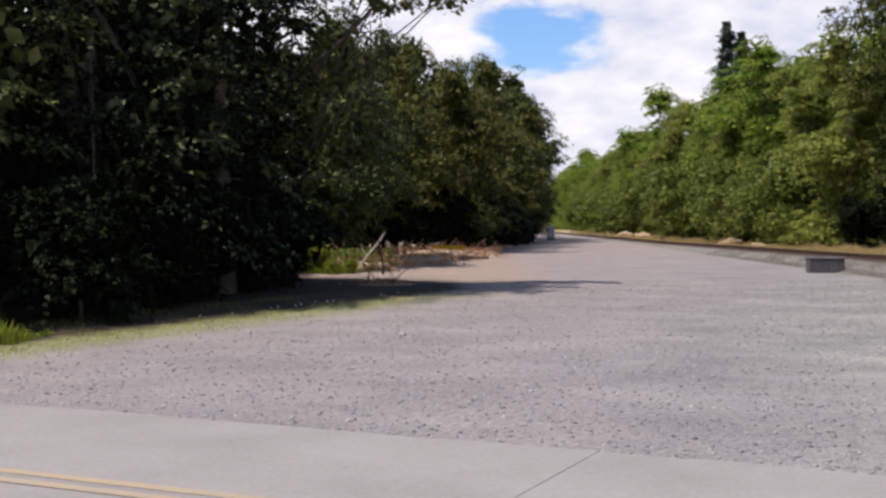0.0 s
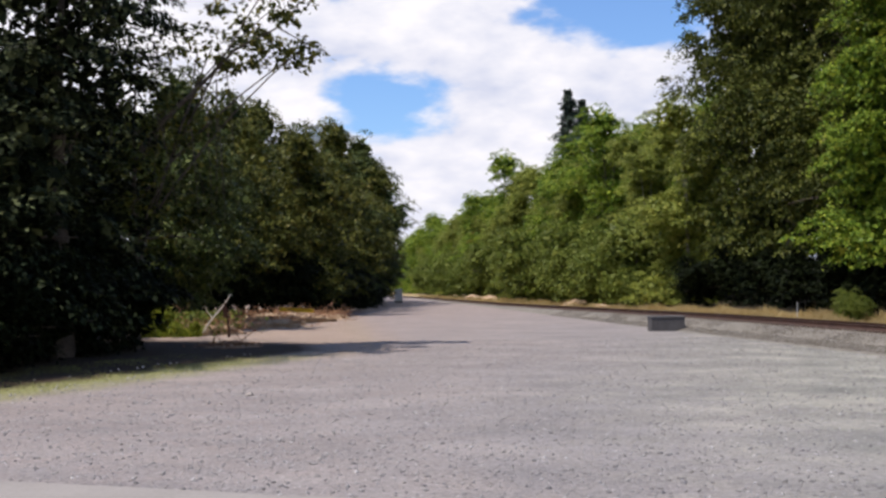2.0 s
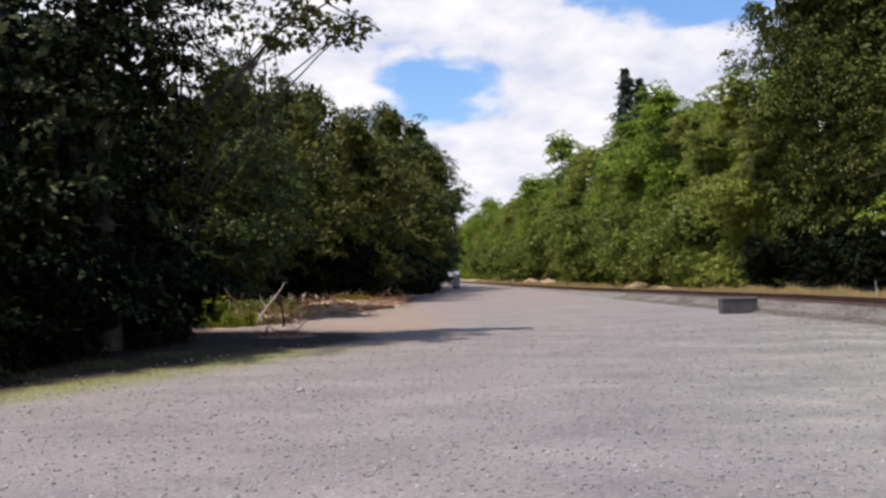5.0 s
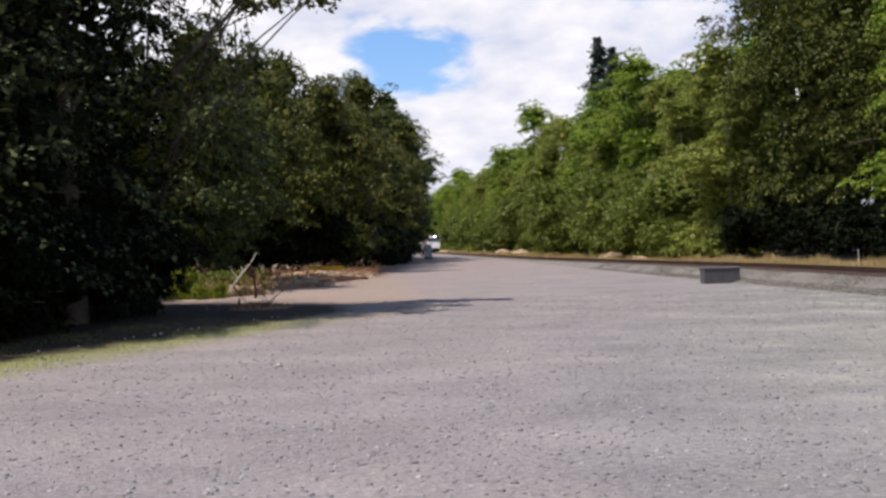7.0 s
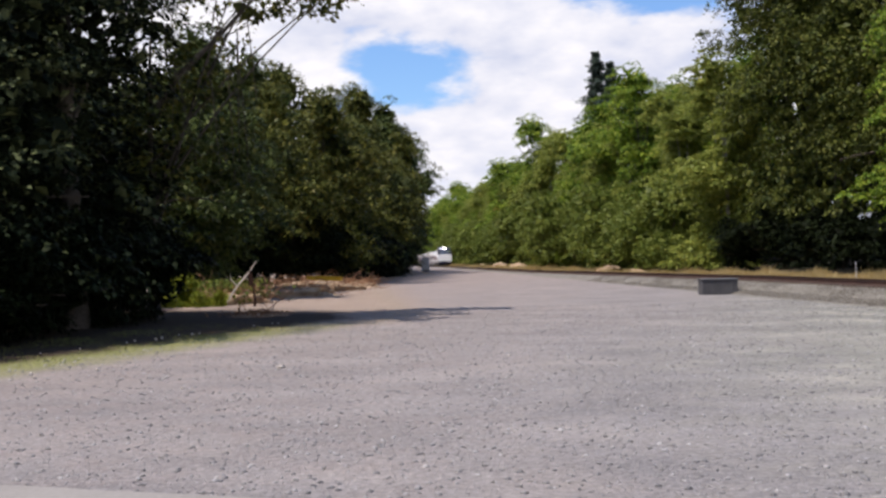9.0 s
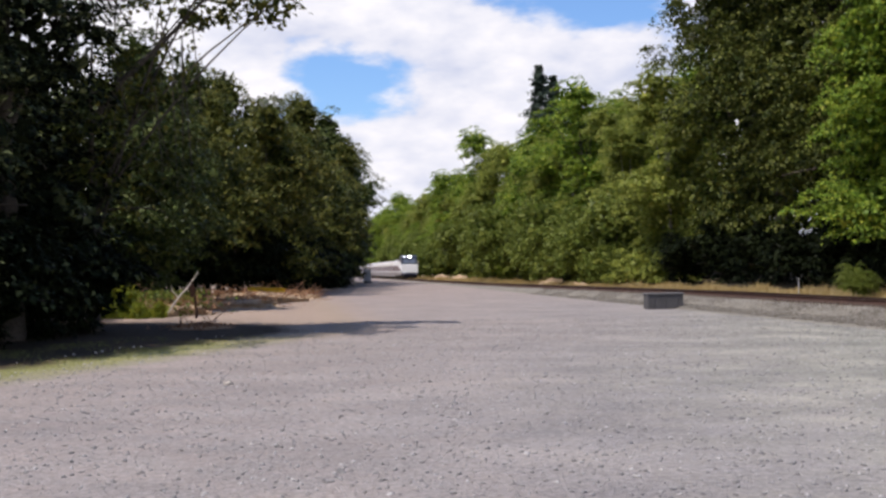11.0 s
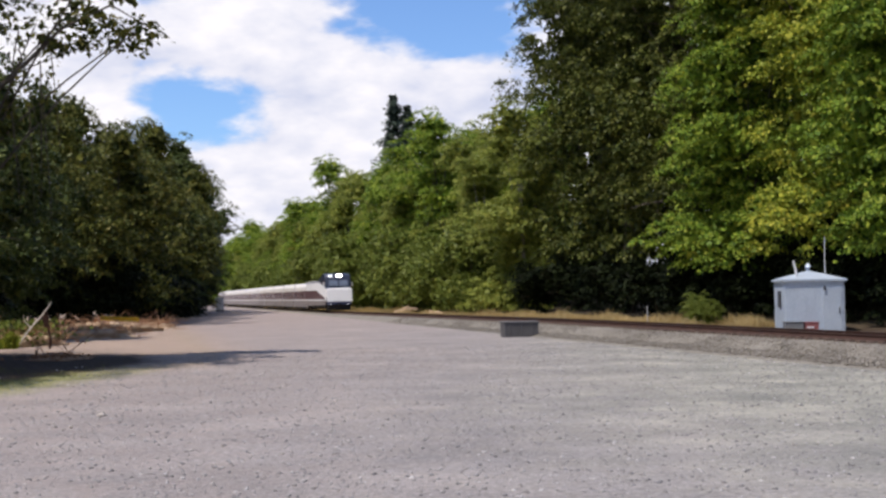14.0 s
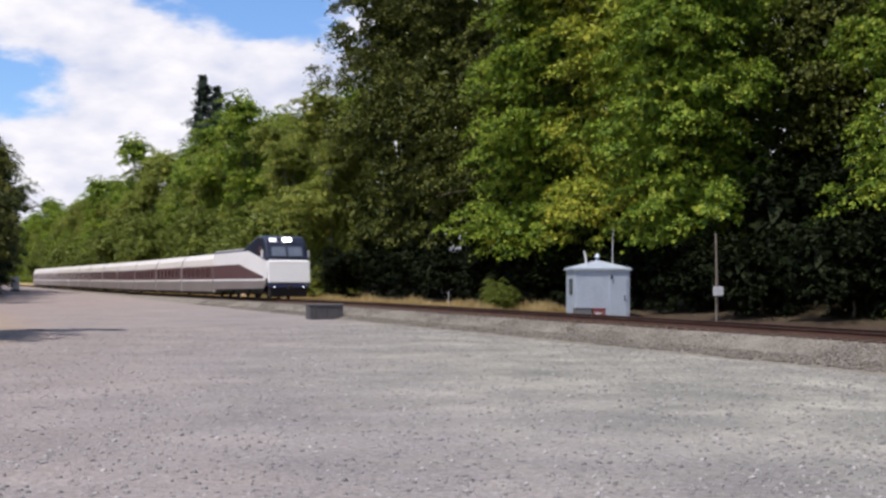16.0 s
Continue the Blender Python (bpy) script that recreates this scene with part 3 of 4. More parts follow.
def make_tree(name, seed, height, lobes, clusters, per, spread, size, shape, leaf, label, bark=None, r0=0.25, limbs=9, flat=0.4,
              shell=0.5, category="tree", group="", droop=0.35, extra=None, wild=0.55, thick=2.4):
    rng = np.random.default_rng(seed)
    tree = root(name, (0, 0, 0), label, category, group)
    v, f = wood(rng, height, r0, lobes, limbs)
    trunk = arrays("trunk", v, f, bark or BARK, tree)
    trunk.data.shade_smooth()
    p, o, u = crown_points(rng, lobes, clusters, per, spread, flat, shell)
    keep = p[:, 2] > 0.05
    outer = leaves(rng, p[keep], o[keep], size, shape, droop, wild * 0.7, u[keep])
    # dense outsized inner leaves round the limbs, added to stop light inside the crown
    m = max(60, clusters * 13)
    ci = rng.integers(0, len(lobes), m)
    d = rng.normal(0, 1, (m, 3))
    d *= (0.68 * rng.random(m) ** 0.4 / np.linalg.norm(d, axis=1))[:, None]
    ip = np.array([lobes[i][0] for i in ci]) + d * np.array([lobes[i][1] for i in ci])
    ip = ip[ip[:, 2] > 0.6]
    inner = leaves(rng, ip, rng.normal(0, 0.5, (len(ip), 3)), size * thick * rng.uniform(0.7, 1.3, len(ip)), OVAL if shape is LOBED else shape, 0.3, 0.9)
    v, f = merged([outer, inner])
    arrays("crown", v, f, leaf, tree)
    if extra:
        extra(tree, rng)
    return tree


def stand(tree, x, y, turn=0.0, scale=1.0, tall=None, z=None):
    zz = ground_z(x, y) if z is None else z
    return Matrix.LocRotScale((x, y, zz), Euler((0, 0, radians(turn))), (scale, scale, tall or scale))


def tall_lobes(seed, h, base, r, n, taper=False):
    """Overlapping rounded masses up a trunk, widest below the middle."""
    rng = random.Random(seed)
    got = []
    for i in range(n):
        t = (i + 0.5) / n
        w = r * (0.62 + 0.55 * math.sin(math.pi * min(1, t * 0.9 + 0.12))) * (1.0 if t < 0.75 else 0.72)
        w = r * (1.08 - 0.55 * t) if taper else w
        a = rng.uniform(0, 6.283)
        got.append(((math.cos(a) * r * 0.33, math.sin(a) * r * 0.33, base + (h - base) * t), (w * rng.uniform(0.75, 1.0), w * rng.uniform(0.75, 1.0), (h - base) / n * 1.05)))
    return got


# ---- the woods ----
def build_left_woods():
    g = "trees along the lot"
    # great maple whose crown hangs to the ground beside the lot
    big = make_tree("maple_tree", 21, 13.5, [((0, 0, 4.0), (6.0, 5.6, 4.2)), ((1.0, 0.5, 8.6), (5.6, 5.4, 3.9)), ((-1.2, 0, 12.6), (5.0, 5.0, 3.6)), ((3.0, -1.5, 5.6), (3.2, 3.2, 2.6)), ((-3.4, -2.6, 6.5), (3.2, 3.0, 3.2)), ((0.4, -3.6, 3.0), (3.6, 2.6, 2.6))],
                    230, 84, 0.85, 0.20, LOBED, LEAF_MAPLE_SHADE, "huge maple with branches hanging to the ground, shade painted into its leaves", r0=0.5, limbs=16, flat=0.35, shell=0.62, category="tree", group=g)
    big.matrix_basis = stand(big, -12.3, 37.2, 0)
    # rearmost copies stand hidden behind, added to block sun and sky light
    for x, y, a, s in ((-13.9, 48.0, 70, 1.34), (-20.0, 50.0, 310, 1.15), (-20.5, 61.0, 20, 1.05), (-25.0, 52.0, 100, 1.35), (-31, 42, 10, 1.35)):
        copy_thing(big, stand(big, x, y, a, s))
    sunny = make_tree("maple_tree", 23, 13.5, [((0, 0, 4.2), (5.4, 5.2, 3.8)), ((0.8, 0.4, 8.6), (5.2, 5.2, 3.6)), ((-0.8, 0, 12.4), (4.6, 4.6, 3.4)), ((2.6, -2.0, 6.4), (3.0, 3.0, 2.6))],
                      200, 84, 0.9, 0.21, LOBED, LEAF_MAPLE_SUN, "olive-green maple beside the lot, sun painted into its leaf sprays", r0=0.45, limbs=16, flat=0.35, shell=0.62, group=g)
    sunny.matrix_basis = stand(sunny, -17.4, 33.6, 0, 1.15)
    # these copies are likewise added behind to keep light off the front crowns
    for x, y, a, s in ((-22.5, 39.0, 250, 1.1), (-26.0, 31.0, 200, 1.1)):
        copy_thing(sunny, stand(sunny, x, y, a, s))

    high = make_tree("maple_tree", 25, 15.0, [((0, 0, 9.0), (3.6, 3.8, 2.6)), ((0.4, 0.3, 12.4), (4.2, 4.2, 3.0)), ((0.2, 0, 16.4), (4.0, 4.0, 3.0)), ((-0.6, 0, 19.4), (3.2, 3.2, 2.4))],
                     150, 84, 0.9, 0.21, LOBED, LEAF_MAPLE_SHADE, "tall maple with a high crown behind the great maple, leaves painted shade-dark", r0=0.35, limbs=10, flat=0.35, shell=0.55, group=g)
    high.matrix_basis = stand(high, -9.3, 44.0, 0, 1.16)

    def hanging(tree, rng):
        # long thin shoots that droop from the limb tips, with a few leaves each
        for k in range(16):
            a = np.array([rng.uniform(-1.2, 4.2), rng.uniform(-2, 2), rng.uniform(8.5, 13.0)])
            ln = rng.uniform(2.0, 5.0)
            s = np.linspace(0, 1, 7)
            pts = np.stack([a[0] + 0.6 * s * rng.normal(), a[1] + 0.3 * s * rng.normal(), a[2] - ln * s**1.3], 1)
            v, f = tube(pts, np.linspace(0.03, 0.012, 7), 5)
            arrays("shoot", v, f, BARK, tree)
            at = np.repeat(pts, 5, 0) + rng.normal(0, 0.22, (35, 3))
            lv, lf = leaves(rng, at, rng.normal(0, 0.3, (35, 3)), 0.24, LOBED, 0.9)
            arrays("leaf_spray", lv, lf, LEAF_OLIVE, tree)["kind"] = "stuff"
        v, f = tube([(0, 0, 8.0), (1.2, -0.2, 9.6), (2.6, -0.3, 10.9), (4.2, -0.3, 12.6), (6.0, -0.2, 13.6), (7.3, -0.1, 12.9)], [0.16, 0.12, 0.09, 0.06, 0.04, 0.02], 8)
        arrays("limb", v, f, BARK, tree)

    edge = make_tree("maple_tree", 33, 12.0, [((0.5, 0, 9.0), (2.2, 2.2, 2.0)), ((2.6, 0, 12.8), (2.6, 2.0, 1.5)), ((5.2, 0, 12.6), (2.0, 1.6, 1.1)), ((1.0, 0, 5.6), (2.2, 2.4, 2.4)), ((4.6, 0, 14.8), (2.6, 2.0, 1.4)), ((7.0, 0, 12.5), (1.2, 0.9, 1.4)), ((6.6, 0, 14.7), (1.6, 1.2, 1.2))],
                     64, 46, 0.62, 0.25, LOBED, LEAF_OLIVE, "thin open maple with drooping shoots and sparse leaves", r0=0.2, limbs=9, shell=0.3, group=g, extra=hanging, thick=1.2)
    edge.matrix_basis = stand(edge, -7.4, 49.5, 0)

    broad = [make_tree("broadleaf_tree", 40 + i, 15.0, tall_lobes(60 + i, 17.0, 2.6, 4.9, 6), 290, 66, 0.85, 0.30, SLIVER, LEAF_MIX[i],
                       LABELS[i], r0=0.28, limbs=9, flat=0.42, group=g, wild=1.3) for i in range(3)]
    spots = [(-9.6, 72, 0.84), (-8.4, 81, 0.88), (-19, 66, 0.95), (-18, 76, 1.0), (-22, 84, 1.1), (-16, 88, 0.95), (-11.5, 99, 1.15), (-5.6, 101, 0.92), (-2.0, 108, 0.98), (-7.5, 115, 1.25), (0.2, 120, 1.0), (-5, 130, 1.35),
             (2.6, 133, 1.02), (-1.5, 145, 1.35), (4.8, 147, 1.0), (1.5, 160, 1.3), (6.6, 162, 1.0), (4, 176, 1.2), (8.6, 178, 0.94), (5, 192, 1.15), (8.6, 194, 0.86), (6.5, 210, 1.05), (9.6, 216, 0.9), (8.6, 236, 0.75),
             (9.6, 256, 0.75), (10.8, 280, 0.8), (12.4, 306, 0.85), (14.4, 340, 0.9)]
    rng = random.Random(5)
    broad.append(make_tree("broadleaf_tree", 47, 15.0, tall_lobes(67, 17.0, 4.4, 4.7, 5), 280, 66, 0.85, 0.30, SLIVER, LEAF_POPLAR, "high-crowned dark-green broadleaf tree at the far end of the lot", r0=0.3, limbs=9, flat=0.38, group=g))
    used = [False] * 4
    for n, (x, y, s) in enumerate(spots):
        k = 3 if y >= 165 else 1 if n < 2 else ((n - 2) * 2 + (n - 2) // 3) % 3
        x -= 0.2 if y >= 175 else 0.0
        m = stand(broad[k], x, y, rng.uniform(0, 360), s, s * rng.uniform(0.92, 1.08))
        if used[k]:
            copy_thing(broad[k], m)
        else:
            broad[k].matrix_basis, used[k] = m, True
    # bushes added to fill the shaded gaps under the crowns with dark leaves
    bush = make_tree("shade_fill_bush", 85, 1.8, [((0, 0, 1.2), (1.8, 1.7, 1.3)), ((1.1, 0.4, 2.0), (1.3, 1.2, 1.0)), ((-1.0, 0.2, 1.5), (1.3, 1.3, 1.1))], 80, 70, 0.5, 0.17, SLIVER, LEAF_SHADE,
                     "leafy undergrowth bush added under the trees, shade painted into its near-black leaves", r0=0.06, limbs=7, shell=0.4, category="bush", group="undergrowth under the trees")
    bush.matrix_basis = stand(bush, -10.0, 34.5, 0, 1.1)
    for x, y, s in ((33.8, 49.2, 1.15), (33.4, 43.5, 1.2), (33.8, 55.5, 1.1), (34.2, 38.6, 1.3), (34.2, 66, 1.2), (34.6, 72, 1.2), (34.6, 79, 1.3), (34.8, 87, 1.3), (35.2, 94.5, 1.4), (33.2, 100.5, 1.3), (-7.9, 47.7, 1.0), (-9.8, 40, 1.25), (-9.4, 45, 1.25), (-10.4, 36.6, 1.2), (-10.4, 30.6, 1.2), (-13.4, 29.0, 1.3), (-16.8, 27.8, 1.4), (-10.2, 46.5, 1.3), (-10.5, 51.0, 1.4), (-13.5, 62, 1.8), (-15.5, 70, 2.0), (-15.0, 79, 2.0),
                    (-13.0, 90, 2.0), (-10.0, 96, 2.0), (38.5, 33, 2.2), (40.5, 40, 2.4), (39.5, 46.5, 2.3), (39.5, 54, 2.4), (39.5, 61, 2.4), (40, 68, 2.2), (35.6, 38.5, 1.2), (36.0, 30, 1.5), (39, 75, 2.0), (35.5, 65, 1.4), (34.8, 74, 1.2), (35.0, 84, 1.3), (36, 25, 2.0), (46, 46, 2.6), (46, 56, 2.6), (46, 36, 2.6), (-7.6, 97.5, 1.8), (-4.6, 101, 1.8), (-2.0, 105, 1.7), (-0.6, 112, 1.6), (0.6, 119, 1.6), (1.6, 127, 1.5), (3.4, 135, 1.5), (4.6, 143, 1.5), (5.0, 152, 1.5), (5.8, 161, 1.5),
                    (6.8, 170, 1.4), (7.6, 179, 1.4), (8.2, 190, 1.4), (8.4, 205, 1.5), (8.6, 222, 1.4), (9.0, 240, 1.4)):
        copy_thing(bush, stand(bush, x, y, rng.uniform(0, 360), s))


LEAF_MIX = [LEAF_OLIVE, LEAF_POPLAR, LEAF_OLIVE]
LABELS = ["mid-green broadleaf tree at the edge of the gravel lot", "dark-green rounded broadleaf tree beside the lot", "dense green broadleaf tree in the row beyond the brush piles"]


def build_right_woods():
    g = "trees beyond the track"
    near = make_tree("maple_tree", 71, 17.0, tall_lobes(3, 23.0, 4.2, 5.8, 9, True), 500, 90, 0.8, 0.22, OVAL, LEAF_MAPLE, "tall bright-green maple in full sun beyond the track", r0=0.35, limbs=14, flat=0.34, shell=0.66, group=g, wild=0.9)
    cotton = make_tree("cottonwood_tree", 72, 27.0, tall_lobes(8, 34.0, 4.6, 6.4, 10), 520, 85, 0.95, 0.25, OVAL, LEAF_COTTON, "very tall dark-green cottonwood beyond the track", r0=0.5, limbs=18, flat=0.42, shell=0.66, group=g, wild=1.0)
    alder = make_tree("alder_tree", 73, 19.0, tall_lobes(12, 23.0, 0.6, 5.4, 8, True), 360, 68, 0.85, 0.30, SLIVER, LEAF_ALDER, "sunlit yellow-green alder in the woods beyond the track", r0=0.25, limbs=9, flat=0.42, bark=PALE_BARK, group=g, wild=1.5, droop=0.15)
    maple = make_tree("maple_tree", 74, 19.0, tall_lobes(15, 23.5, 0.6, 5.6, 8, True), 360, 68, 0.85, 0.30, SLIVER, LEAF_MAPLE, "sunlit green maple in the woods beyond the track", r0=0.3, limbs=9, flat=0.45, group=g, wild=1.5, droop=0.15)
    turning = make_tree("maple_tree", 75, 16.0, tall_lobes(17, 20.0, 0.8, 4.6, 6), 300, 62, 0.85, 0.30, SLIVER, LEAF_AUTUMN, "maple with leaves turning yellow and orange", r0=0.3, limbs=9, flat=0.36, group=g)
    rng = random.Random(9)
    gold = make_tree("maple_tree", 77, 17.0, tall_lobes(5, 24.0, 4.0, 5.6, 9, True), 480, 90, 0.8, 0.22, OVAL, LEAF_GOLD, "tall maple beyond the track, its crown turning yellow", r0=0.35, limbs=14, flat=0.34, shell=0.66, group=g, wild=0.9)
    gold.matrix_basis = stand(gold, 36.4, 59.5, 40, 1.0, 1.05)
    near.matrix_basis = stand(near, 34.6, 66.0, 100, 0.85, 0.9)
    for x, y, s, t in ((35.0, 51.5, 1.0, 1.05), (40.0, 34.0, 0.95, 1.0), (33.5, 27.0, 1.0, 1.1), (40.5, 56.5, 1.1, 1.3), (39.2, 38.4, 0.92, 1.1)):
        copy_thing(near, stand(near, x, y, rng.uniform(0, 360), s, t))
    for x, y, s, t in ((49, 55, 1.2, 1.3), (46, 37, 1.2, 1.3), (41, 30, 1.1, 1.25), (43.5, 62, 1.2, 1.35)):
        copy_thing(maple, stand(maple, x, y, rng.uniform(0, 360), s, t))
    cotton.matrix_basis = stand(cotton, 37.0, 80.0, 0, 1.0)
    for x, y, s in ((36.0, 71.0, 0.9), (37.0, 89.0, 1.0), (38.4, 98.0, 1.02), (45.0, 80.0, 1.05), (51.0, 46.5, 0.95), (45.5, 50.5, 0.92)):
        copy_thing(cotton, stand(cotton, x, y, rng.uniform(0, 360), s, s * 1.12))
    turning.matrix_basis = stand(turning, 37.5, 262, 0, 1.0)
    first = {id(alder): True, id(maple): True}
    y, n = 107.0, 0
    while y < 520:
        for row, x in enumerate((35.5, 44.0)):
            if row and (n % 2 or y > 300):
                continue
            t = alder if rng.random() < 0.62 else maple
            s = rng.uniform(0.88, 1.08) * (1.08 if row else 1.0)
            m = stand(t, x + rng.uniform(-1.6, 1.6), y + rng.uniform(-2, 2), rng.uniform(0, 360), s * 1.02, s * (0.88 if y < 126 else 0.98 if y < 150 else 1.02 if y < 230 else 0.95))
            if first.pop(id(t), False):
                t.matrix_basis = m
            else:
                copy_thing(t, m)
        y += 6.5 if y < 220 else 9.5
        n += 1

    # lone fir standing above the canopy
    rf = np.random.default_rng(4)
    fir = root("fir_tree", (43.5, 206.0, ground_z(43.5, 206)), "tall dark fir rising above the canopy", "tree", g)
    v, f = tube([(0, 0, -0.2), (0.1, 0, 16), (0, 0.1, 35.5)], [0.5, 0.3, 0.04], 9)
    arrays("trunk", v, f, BARK, fir)
    pts, out = [], []
    for k in range(520):
        z = 12 + 23.5 * rf.random()
        ln = ((36.5 - z) * 0.26 + 0.5) * rf.uniform(0.35, 1.3) * (0.8 + 0.35 * math.sin(z * 2.3))
        a = rf.random() * 6.283
        d = np.array([math.cos(a), math.sin(a), -0.22])
        s = rf.uniform(0.15, 1, 30)[:, None]
        pts.append(np.array([0, 0, z]) + d * s * ln + rf.normal(0, 0.13, (30, 3)))
        out.append(np.repeat(d[None], 30, 0))
    v, f = leaves(rf, np.concatenate(pts), np.concatenate(out), 0.5, OVAL, 0.2, 0.4)
    arrays("crown", v, f, NEEDLES, fir)
    fir.scale = (1.0, 1.0, 1.0)
    copy_thing(fir, pose(46.6, 209.0, ground_z(46.6, 209) - 1.6, 0, 0, 120))

    shrub = make_tree("shrub", 81, 1.8, [((0, 0, 1.2), (1.7, 1.6, 1.3)), ((1.0, 0.5, 1.9), (1.3, 1.2, 1.0)), ((-0.9, 0.3, 1.0), (1.2, 1.2, 1.0))], 110, 75, 0.42, 0.13, SLIVER, SHRUB_LEAF,
                      "olive-green shrub at the foot of the woods", r0=0.06, limbs=7, shell=0.4, category="shrub", group="shrubs along the track", wild=1.4, droop=-0.2)
    shrub.matrix_basis = stand(shrub, 31.0, 113.0, 0, 1.7)
    for x, y, s in ((31.6, 119, 2.0), (31.0, 126, 1.5), (31.8, 133, 2.0), (31.4, 148, 1.7), (31.8, 165, 2.2), (31.2, 186, 1.9), (31.8, 210, 2.2), (31.5, 240, 2.2), (31.8, 275, 2.4), (29.9, 62.5, 0.4), (32.2, 33, 0.35), (31.5, 290, 2.4), (33, 330, 2.8)):
        copy_thing(shrub, stand(shrub, x, y, rng.uniform(0, 360), s))


def blades(name, seed, n, region, height, width, material, label, category="grass", density=None):
    rng = np.random.default_rng(seed)
    x0, x1, y0, y1 = region
    xy = np.stack([rng.uniform(x0, x1, n), y0 + (y1 - y0) * rng.random(n) ** 1.35], 1)
    if density:
        xy = xy[density(xy, rng)]
    n = len(xy)
    z = np.array([ground_z(a, b) for a, b in xy])
    base = np.stack([xy[:, 0], xy[:, 1], z - 0.02], 1)
    a = rng.uniform(0, 6.283, n)
    side = np.stack([np.cos(a), np.sin(a), 0 * a], 1) * width * rng.uniform(0.6, 1.4, n)[:, None]
    h = height * rng.uniform(0.4, 1.25, n) * (0.7 + 0.5 * np.sin(xy[:, 1] * 0.9) * np.sin(xy[:, 0] * 1.7 + xy[:, 1] * 0.23))
    tip = base + np.stack([rng.normal(0, 0.3, n) * h, rng.normal(0, 0.3, n) * h, h], 1)
    verts = np.stack([base - side, base + side, tip], 1).reshape(-1, 3)
    ob = arrays(name, verts, np.arange(3 * n).reshape(-1, 3), material)
    return tagged(ob, label, category, kind="stuff")


def verge_side(xy):
    return xy[:, 0] - 0.45 * np.minimum(xy[:, 1], 46) + 20.9


def build_grass():
    blades("dry_grass", 1, 60000, (26.2, 31.5, 57, 330), 0.62, 0.035, DRY_GRASS, "dry straw-coloured grass along the track")
    blades("verge_grass", 2, 42000, (-14, 1.5, 17, 48), 0.09, 0.012, GREEN_GRASS, "short patchy green grass at the edge of the lot",
           density=lambda xy, rng: (verge_side(xy) < 2.7 * rng.random(len(xy)) ** 0.6) & (verge_side(xy) > -5) & (xy[:, 1] < 40 + 5 * rng.random(len(xy))))
    blades("roadside_weeds", 3, 1500, (-12.6, -9.7, 24.0, 26.8), 0.6, 0.035, WEED, "yellow-green weeds at the shaded edge of the lot", "weeds")
    blades("brush_weeds", 5, 2600, (-9.0, -6.0, 61.5, 64.5), 0.7, 0.05, WEED, "yellow-green weeds round the brush pile", "weeds")


def rocks(name, seed, pts, lo, hi, material, label, category="gravel"):
    rng = np.random.default_rng(seed)
    octa = np.array([(1, 0, 0), (-1, 0, 0), (0, 1, 0), (0, -1, 0), (0, 0, 1), (0, 0, -1)], float)
    tri = np.array([(0, 2, 4), (2, 1, 4), (1, 3, 4), (3, 0, 4), (2, 0, 5), (1, 2, 5), (3, 1, 5), (0, 3, 5)])
    n = len(pts)
    size = lo + (hi - lo) * rng.random(n) ** 2.5
    v = octa[None] * (1 + rng.normal(0, 0.28, (n, 6, 1))) + rng.normal(0, 0.22, (n, 6, 3))
    v[:, :, 2] *= 0.6
    a = rng.uniform(0, 6.283, n)
    c, s = np.cos(a)[:, None], np.sin(a)[:, None]
    v = np.stack([v[:, :, 0] * c - v[:, :, 1] * s, v[:, :, 0] * s + v[:, :, 1] * c, v[:, :, 2]], -1) * size[:, None, None]
    v += pts[:, None]
    f = tri[None] + (6 * np.arange(n))[:, None, None]
    return tagged(arrays(name, v.reshape(-1, 3), f.reshape(-1, 3), material), label, category, kind="stuff")


def build_stones():
    rng = np.random.default_rng(8)
    n = 60000
    x, y = 19 - 33 * rng.random(n) ** 1.5, 8.5 + 45 * rng.random(n) ** 1.9
    off = (x - ROAD_EDGE.x) * ROAD_SIDE.x + (y - ROAD_EDGE.y) * ROAD_SIDE.y
    xy = np.stack([x, y], 1)
    ok = (off < -0.02) & (verge_side(xy) > 0.8)
    pts = np.stack([x[ok], y[ok], np.full(ok.sum(), 0.003)], 1)
    rocks("loose_gravel", 9, pts, 0.008, 0.042, GRAVEL_STONE, "loose grey crushed stones scattered over the lot")
    m = 26000
    d = rng.uniform(-3.5, -1.5, m)
    yy = 20 + 80 * rng.random(m) ** 1.3
    z = np.array([rail_z(b) + (-0.24 if a > -1.75 else -0.24 + (a + 1.75) * (0.31 if a > -2.85 else 0.27)) for a, b in zip(d, yy)])
    rocks("ballast_stones", 10, np.stack([TRACK_X + d, yy, z], 1), 0.025, 0.06, BALLAST_STONE, "brown and grey ballast stones on the bank")
    big = []
    for px, py in ((0.9, 24.2), (-1.2, 26.1), (-1.7, 24.1), (-2.7, 22.6), (3.6, 27.5), (-6.2, 26.4), (-5.0, 27.0)):
        big.append((px, py, 0.02))
    rocks("pale_cobbles", 12, np.array(big), 0.045, 0.075, BLEACHED, "a few pale cobbles lying on the gravel", "stones")


def build_edge_stones():
    rng = np.random.default_rng(18)
    n = 20
    x = rng.uniform(-11, -2, n)
    y = (x + 20.9 + 0.9) / 0.45 + rng.normal(0, 0.5, n)
    rocks("verge_stones", 19, np.stack([x, y, np.full(n, 0.03)], 1), 0.03, 0.09, BLEACHED, "pale stones along the grass verge", "stones")


